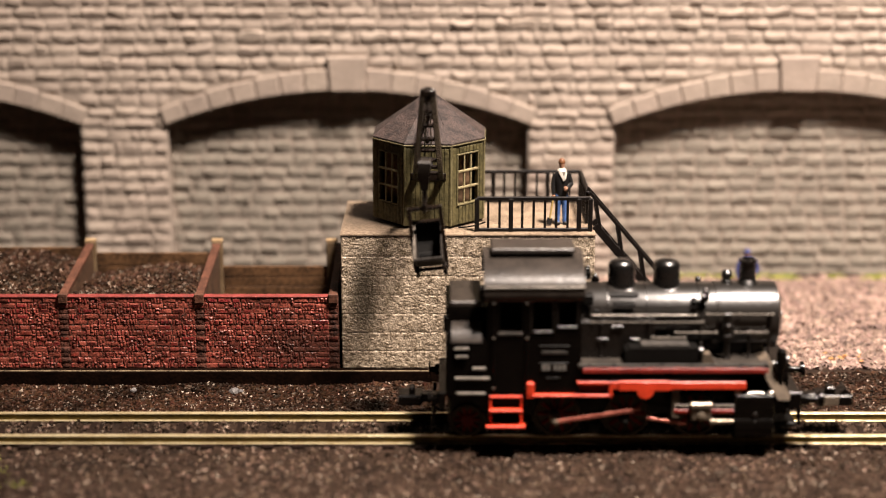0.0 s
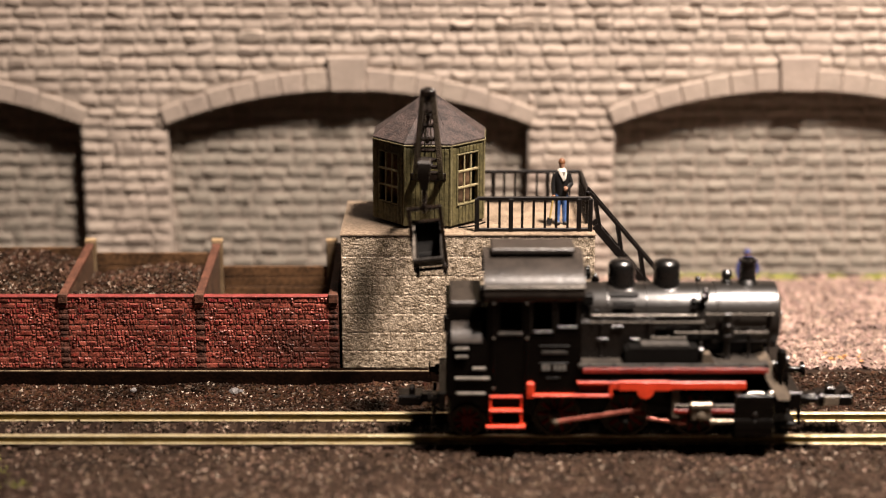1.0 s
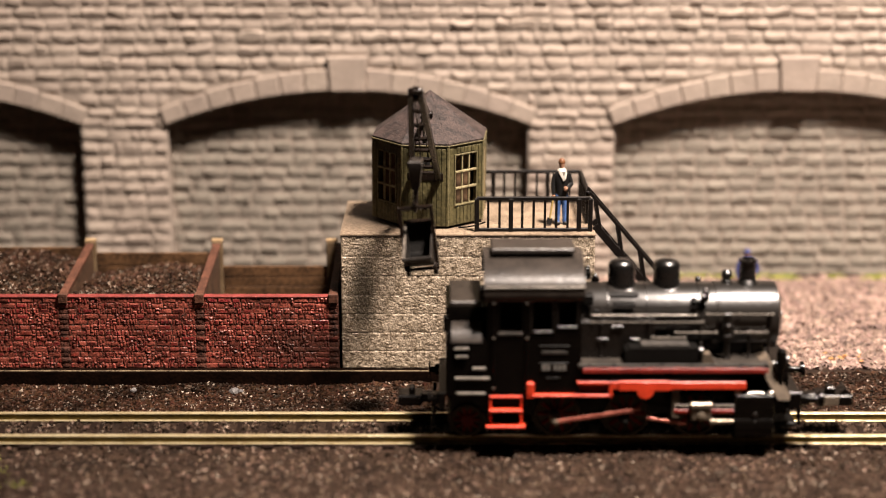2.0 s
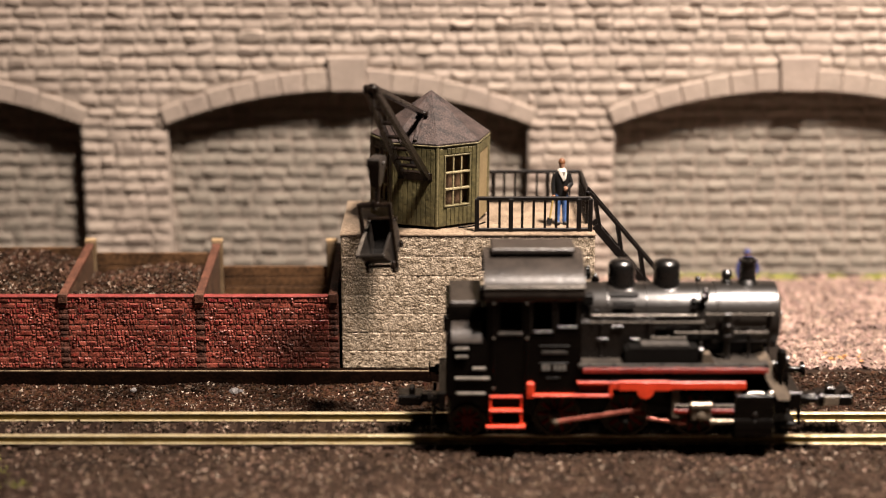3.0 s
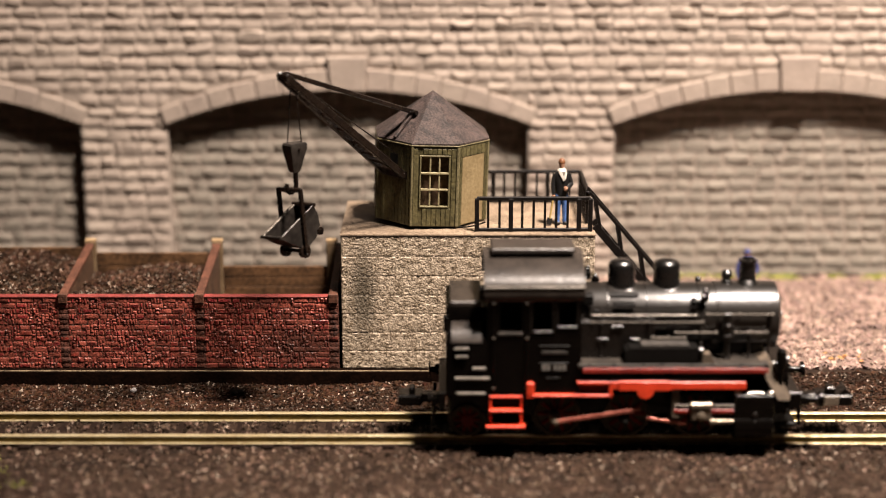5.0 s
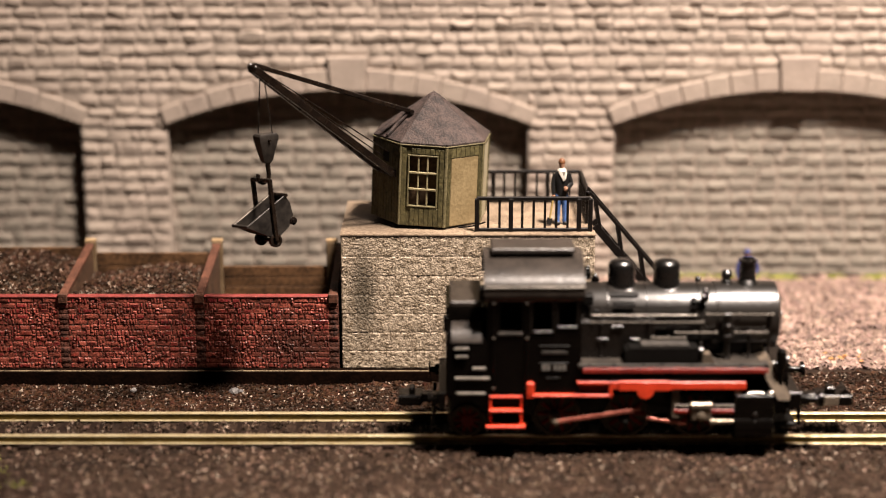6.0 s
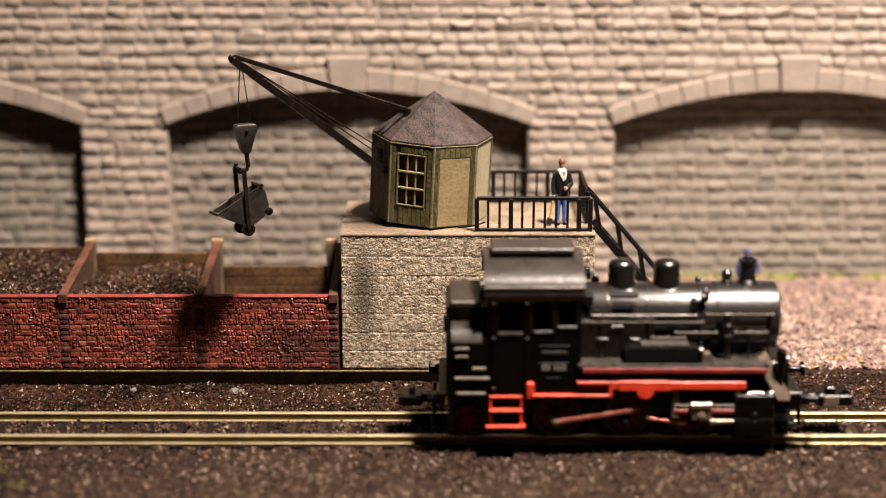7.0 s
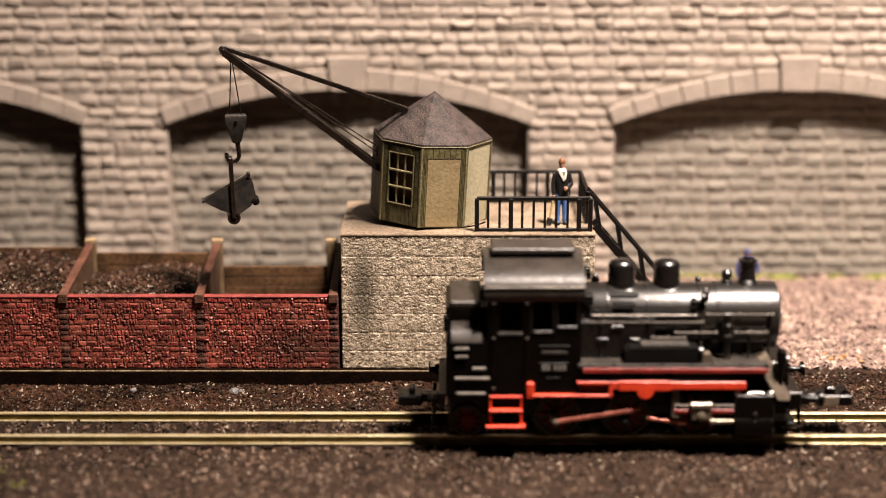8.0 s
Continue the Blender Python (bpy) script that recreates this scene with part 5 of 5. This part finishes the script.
    turned(bm, (45.0, 0, 24.6), (0, 0, 1), [(0, 1.7), (0.4, 1.45), (0.7, 1.2), (3.2, 1.15), (3.3, 1.35), (3.75, 1.35), (3.8, 0.95), (2.6, 0.9)], 24)
    add("chimney", bm, GLOSS, "short black chimney")
    bm = B()
    for x, y, h in ((21.6, 3.0, 1.6), (22.6, 1.0, 1.0), (38.2, 3.2, 1.3), (38.4, -3.3, 1.4), (38.0, -4.4, 0.8)):
        turned(bm, (x, y, 23.2 if abs(y) > 3 else 24.6), (0, 0, 1), [(0, 0.6), (h * 0.6, 0.6), (h * 0.7, 0.4), (h, 0.5), (h + 0.3, 0.2)], 10)
    add("boiler_valves", bm, BLACK)
    # buffer beams, buffers, couplers
    for x0, x1, d in ((50.2, 52.2, 1), (-0.6, 0.4, -1)):
        bm = B()
        box(bm, x0, x1, -8.2, 8.2, 7.7, 10.4, 0.15)
        beam = add("buffer_beam", bm, BLACK)
        for y in (-6.8, 6.8):
            bm = B()
            xb = x1 if d > 0 else x0
            q = 1.4 if d > 0 else 0.65
            turned(bm, (xb, y, 8.9), (d, 0, 0), [(-0.2, 1.0), (0.9 * q, 0.85), (1.0 * q, 0.55), (2.0 * q, 0.5), (2.05 * q, 1.25), (2.35 * q, 1.25), (2.5 * q, 0.9), (2.52 * q, 0.1)], 18)
            add("buffer", bm, BLACK, "", beam)
        xb = x1 if d > 0 else x0
        def X(v):
            return xb + d * v
        k = 1.0 if d > 0 else 0.68
        bm = B()
        box(bm, min(X(-0.5), X(4.0 * k)), max(X(-0.5), X(4.0 * k)), -0.9, 0.9, 6.3, 7.6, 0.15)
        box(bm, min(X(3.6 * k), X(9.1 * k)), max(X(3.6 * k), X(9.1 * k)), -1.9, 1.9, 6.0, 7.7, 0.25)
        box(bm, min(X(5.3 * k), X(6.6 * k)), max(X(5.3 * k), X(6.6 * k)), -1.0, 1.0, 7.6, 8.7, 0.2)
        if d > 0:
            prism(bm, [(X(7.2), 7.7), (X(9.0), 7.7), (X(8.0), 8.8)], 1, -1.5, 1.5)
        coup = add("coupler", bm, BLACK, "black hook coupler block")
        if d > 0:
            bm = B()
            box(bm, X(4.2), X(7.0), -2.05, -1.8, 6.2, 7.55, 0.1)
            add("coupler_face", bm, APRON, "", coup)
        bm = B()
        rod(bm, (X(0.6), -3.2, 8.0), (X(0.9), -3.2, 3.6), 0.3, 8)
        rod(bm, (X(0.6), 3.2, 8.0), (X(0.9), 3.2, 3.6), 0.3, 8)
        add("brake_hose", bm, BLACK, "", beam)
    bm = B()
    box(bm, 48.4, 52.6, -3.9, 3.9, 3.4, 4.2, 0.2)
    add("rail_guard", bm, MATTE)
    # red frame
    bm = B()
    box(bm, 24.4, 43.9, -9.0, -7.6, 11.1, 12.3, 0.12)
    frame_red = add("red_frame", bm, RED, "bright red frame beam")
    bm = B()
    box(bm, 25.4, 32.9, -9.15, -8.6, 10.95, 12.45, 0.1)
    turned(bm, (29.3, -9.2, 11.0), (0, 1, 0), [(0, 1.2), (0.1, 1.3), (0.6, 1.3)], 20)
    add("frame_bracket", bm, RED, "", frame_red)
    bm = B()
    box(bm, 12.1, 24.6, -9.0, -8.2, 9.95, 10.32, 0.1)
    box(bm, 19.4, 24.6, -9.0, -8.2, 11.85, 12.35, 0.1)
    box(bm, 24.0, 24.6, -9.0, -8.2, 9.85, 12.35, 0.1)
    box(bm, 12.1, 13.2, -9.0, -8.2, 9.75, 12.1, 0.1)
    add("frame_loop", bm, RED, "", frame_red)
    bm = B()
    box(bm, 12.9, 24.2, -7.6, -7.0, 10.2, 12.1, 0.1)
    add("dark_red_panel", bm, DEEPRED, "", frame_red)
    # cab steps
    for s in (-1, 1):
        bm = B()
        for x in (6.7, 11.2):
            box(bm, x, x + 0.38, s * 8.2 - 0.3, s * 8.2 + 0.3, 5.4, 10.0, 0.08)
        box(bm, 6.7, 11.6, s * 8.5 - 0.7, s * 8.5 + 0.7, 7.7, 8.05, 0.1)
        box(bm, 6.2, 12.0, s * 8.6 - 0.8, s * 8.6 + 0.8, 5.25, 5.65, 0.1)
        box(bm, 6.7, 11.6, s * 8.3 - 0.3, s * 8.3 + 0.3, 9.65, 10.0, 0.08)
        if s < 0:
            add("cab_steps", bm, RED, "red two-tread cab steps")
        else:
            bm.free()
    # wheels
    def wheel(x, r, s):
        bm = B()
        turned(bm, (x, s * 3.9 + 0.5, 2.4 + r), (0, s, 0), [(0, r + 0.45), (0.3, r + 0.45), (0.35, r), (1.6, r - 0.1), (1.6, r - 0.5), (1.0, r - 0.55)], 28)
        t = add("wheel", bm, TYRE)
        bm = B()
        turned(bm, (x, s * 4.3 + 0.5, 2.4 + r), (0, s, 0), [(0, r - 0.4), (0.5, r - 0.45), (0.55, 1.0), (1.1, 0.9), (1.2, 0.3)], 24)
        add("wheel_disc", bm, DEEPRED, "dark red wheel centre", t)
        bm = B()
        for i in range(10):
            a = 2 * math.pi * i / 10
            c = Vector((x, s * 5.0 + 0.5, 2.4 + r))
            rod(bm, c, c + Vector((math.cos(a), 0, math.sin(a))) * (r - 0.5), 0.28, 6)
        add("spokes", bm, DEEPRED, "", t)
    for x in (16.9, 27.1, 37.3):
        for s in (-1, 1):
            wheel(x, 3.45, s)
    for s in (-1, 1):
        wheel(3.6, 2.5, s)
    # rods and cylinders
    pin = [Vector((16.9, -6.3, 4.4)), Vector((27.1, -6.3, 4.4)), Vector((37.3, -6.3, 4.4))]
    bm = B()
    bar(bm, (16.2, -8.3, 5.9), (28.8, -8.4, 7.95), 0.45, 0.62, 0.12)
    add("main_rod", bm, ROD, "red-brown driving rod")
    bm = B()
    bar(bm, (29.7, -8.0, 6.45), (35.6, -8.0, 5.55), 0.4, 0.5, 0.1)
    add("side_rod", bm, ROD)
    for p in pin:
        bm = B()
        turned(bm, p + Vector((-0.5, 1.0, 1.5)), (0, -1, 0), [(0, 0.85), (1.6, 0.85), (1.8, 0.45), (3.3, 0.45), (3.4, 0.25)], 14)
        add("crank_pin", bm, SILVER if p is pin[0] else MATTE)
    bm = B()
    box(bm, 33.3, 34.4, -8.5, -7.8, 6.6, 11.2, 0.1)
    add("slide_bracket", bm, APRON)
    for z0, z1, m in ((7.35, 7.95, REDEDGE), (8.25, 8.65, APRON)):
        bm = B()
        box(bm, 33.6, 42.4, -8.6, -8.0, z0, z1, 0.1)
        add("slide_bar", bm, m)
    bm = B()
    box(bm, 35.9, 39.2, -9.2, -7.7, 8.1, 9.1, 0.2)
    box(bm, 36.1, 39.0, -9.0, -7.7, 6.3, 8.05, 0.2)
    turned(bm, (37.5, -9.5, 7.1), (0, 1, 0), [(0, 0.5), (0.1, 0.65), (0.8, 0.65)], 12)
    add("crosshead", bm, SILVER, "bright silver crosshead")
    bm = B()
    turned(bm, (38.9, -8.4, 6.0), (1, 0, 0), [(0, 0.5), (0.6, 0.55), (0.7, 0.4), (3.6, 0.4)], 12)
    add("piston_rod", bm, SILVER)
    for s in (-1, 1):
        bm = B()
        box(bm, 42.4, 48.2, s * 8.8, s * 5.2, 6.0, 10.2, 0.2)
        turned(bm, (42.3, s * 7.2, 5.3), (1, 0, 0), [(0, 1.7), (0.2, 2.05), (5.7, 2.05), (5.9, 1.7)], 22)
        cyl = add("cylinder_block", bm, BLACK)
        bm = B()
        box(bm, 42.45, 48.15, min(s * 8.75, s * 5.2), max(s * 8.75, s * 5.2), 10.15, 10.3, 0.05)
        add("cylinder_cover", bm, MATTE, "", cyl)
        bm = B()
        box(bm, 44.2, 46.6, s * 8.4 - 0.15, s * 8.4 + 0.15, 10.1, 10.6, 0.1)
        for x in (42.9, 47.7):
            turned(bm, (x, s * 8.3, 10.1), (0, 0, 1), [(0, 0.5), (0.5, 0.5), (0.7, 0.25)], 10)
        add("cylinder_bolts", bm, STEEL, "", cyl)
        bm = B()
        for z in (6.0, 7.2):
            turned(bm, (45.4, s * 8.8, z), (0, s, 0), [(0, 0.4), (0.15, 0.4), (0.3, 0.2)], 10)
        add("cylinder_rivets", bm, SATIN, "", cyl)
    return lo


# ---- what moves ----
SLEW = ((0.0, 1.6), (1.6, 1.6), (2.0, 4.6), (2.8, 13.4), (3.0, 15.7), (3.5, 21.7), (4.0, 28.9), (4.5, 34.9), (5.0, 41.0), (5.5, 47.2), (6.0, 53.4), (6.5, 59.8), (7.0, 65.4), (7.5, 71.0), (8.0, 77.0))


SWAY = ((0.0, -0.45), (1.6, -0.45), (2.8, -0.6), (3.0, -0.6), (3.5, -0.3), (4.0, 0.5), (4.5, 0.4), (6.0, -0.2), (7.0, -0.5), (8.0, -0.5))


SWING = ((0.0, 0.0), (3.0, 0.3), (3.5, 1.0), (4.0, 2.2), (4.5, 2.2), (6.0, -0.4), (7.0, 0.0), (8.0, -0.3))


def sway(t):
    """Small sideways swing of the hanging bucket."""
    return float(np.interp(t, [p[0] for p in SWAY], [p[1] for p in SWAY]))


def swing(t):
    """Lean of the hanging bucket, in degrees."""
    return float(np.interp(t, [p[0] for p in SWING], [p[1] for p in SWING]))


def slewed(turn):
    return (Matrix.Translation(AXIS) @ pose(0, 0, 0, 3.53, 0, 0) @ pose(0, 0, 0, 0, 1.74, 0) @ pose(0, 0, 0, 0, 0, -turn)
            @ pose(0, 0, 0, -1.70, 0, 0) @ pose(0, 0, 0, 0, -1.43, 0))


def motions():
    crane_rows, bucket_rows = [], []
    for t, turn in SLEW:
        late = 1.6 if 2.0 < t < 3.2 else (0.8 if 1.8 < t < 3.8 else 0.0)
        m = slewed(turn)
        hang = slewed(turn - late) @ Vector((1.3, -33.6, 27.6)) + Vector((sway(t), 0, 0))
        m.translation *= MM
        crane_rows.append((t, m))
        bucket_rows.append((t, Matrix.Translation(hang * MM) @ pose(0, 0, 0, 0, swing(t), 0) @ pose(0, 0, 0, 0, 0, -turn + max(0.0, min(3.0, (turn - 35) / 6)) - 8 * min(1.0, max(0.0, (turn - 60) / 13)))))
    walk(CRANE, crane_rows)
    walk(BUCKET, bucket_rows)


ground_sheet()
track()
plinth()
CRANE = crane()
BUCKET = bucket()
locomotive()
platform_railing()
stairway()
figurine("figurine", (19.9, 36.6, BTOP + 0.05), 10, 11.4, JACKET, JEANS, HAIR, "painted figurine in black jacket and blue jeans holding a small spade", WHITE, 0.76, True)
figurine("figurine", (58.2, 72.0, level(58.2, 72) + 0.2), 15, 10.6, OVERALL, OVERALL, OVERALL, "painted figurine in dark blue overalls on the gravel", None, 1.05)
stone_base()
cable()
coal_bunker()
retaining_wall()
loose_ground()
motions()
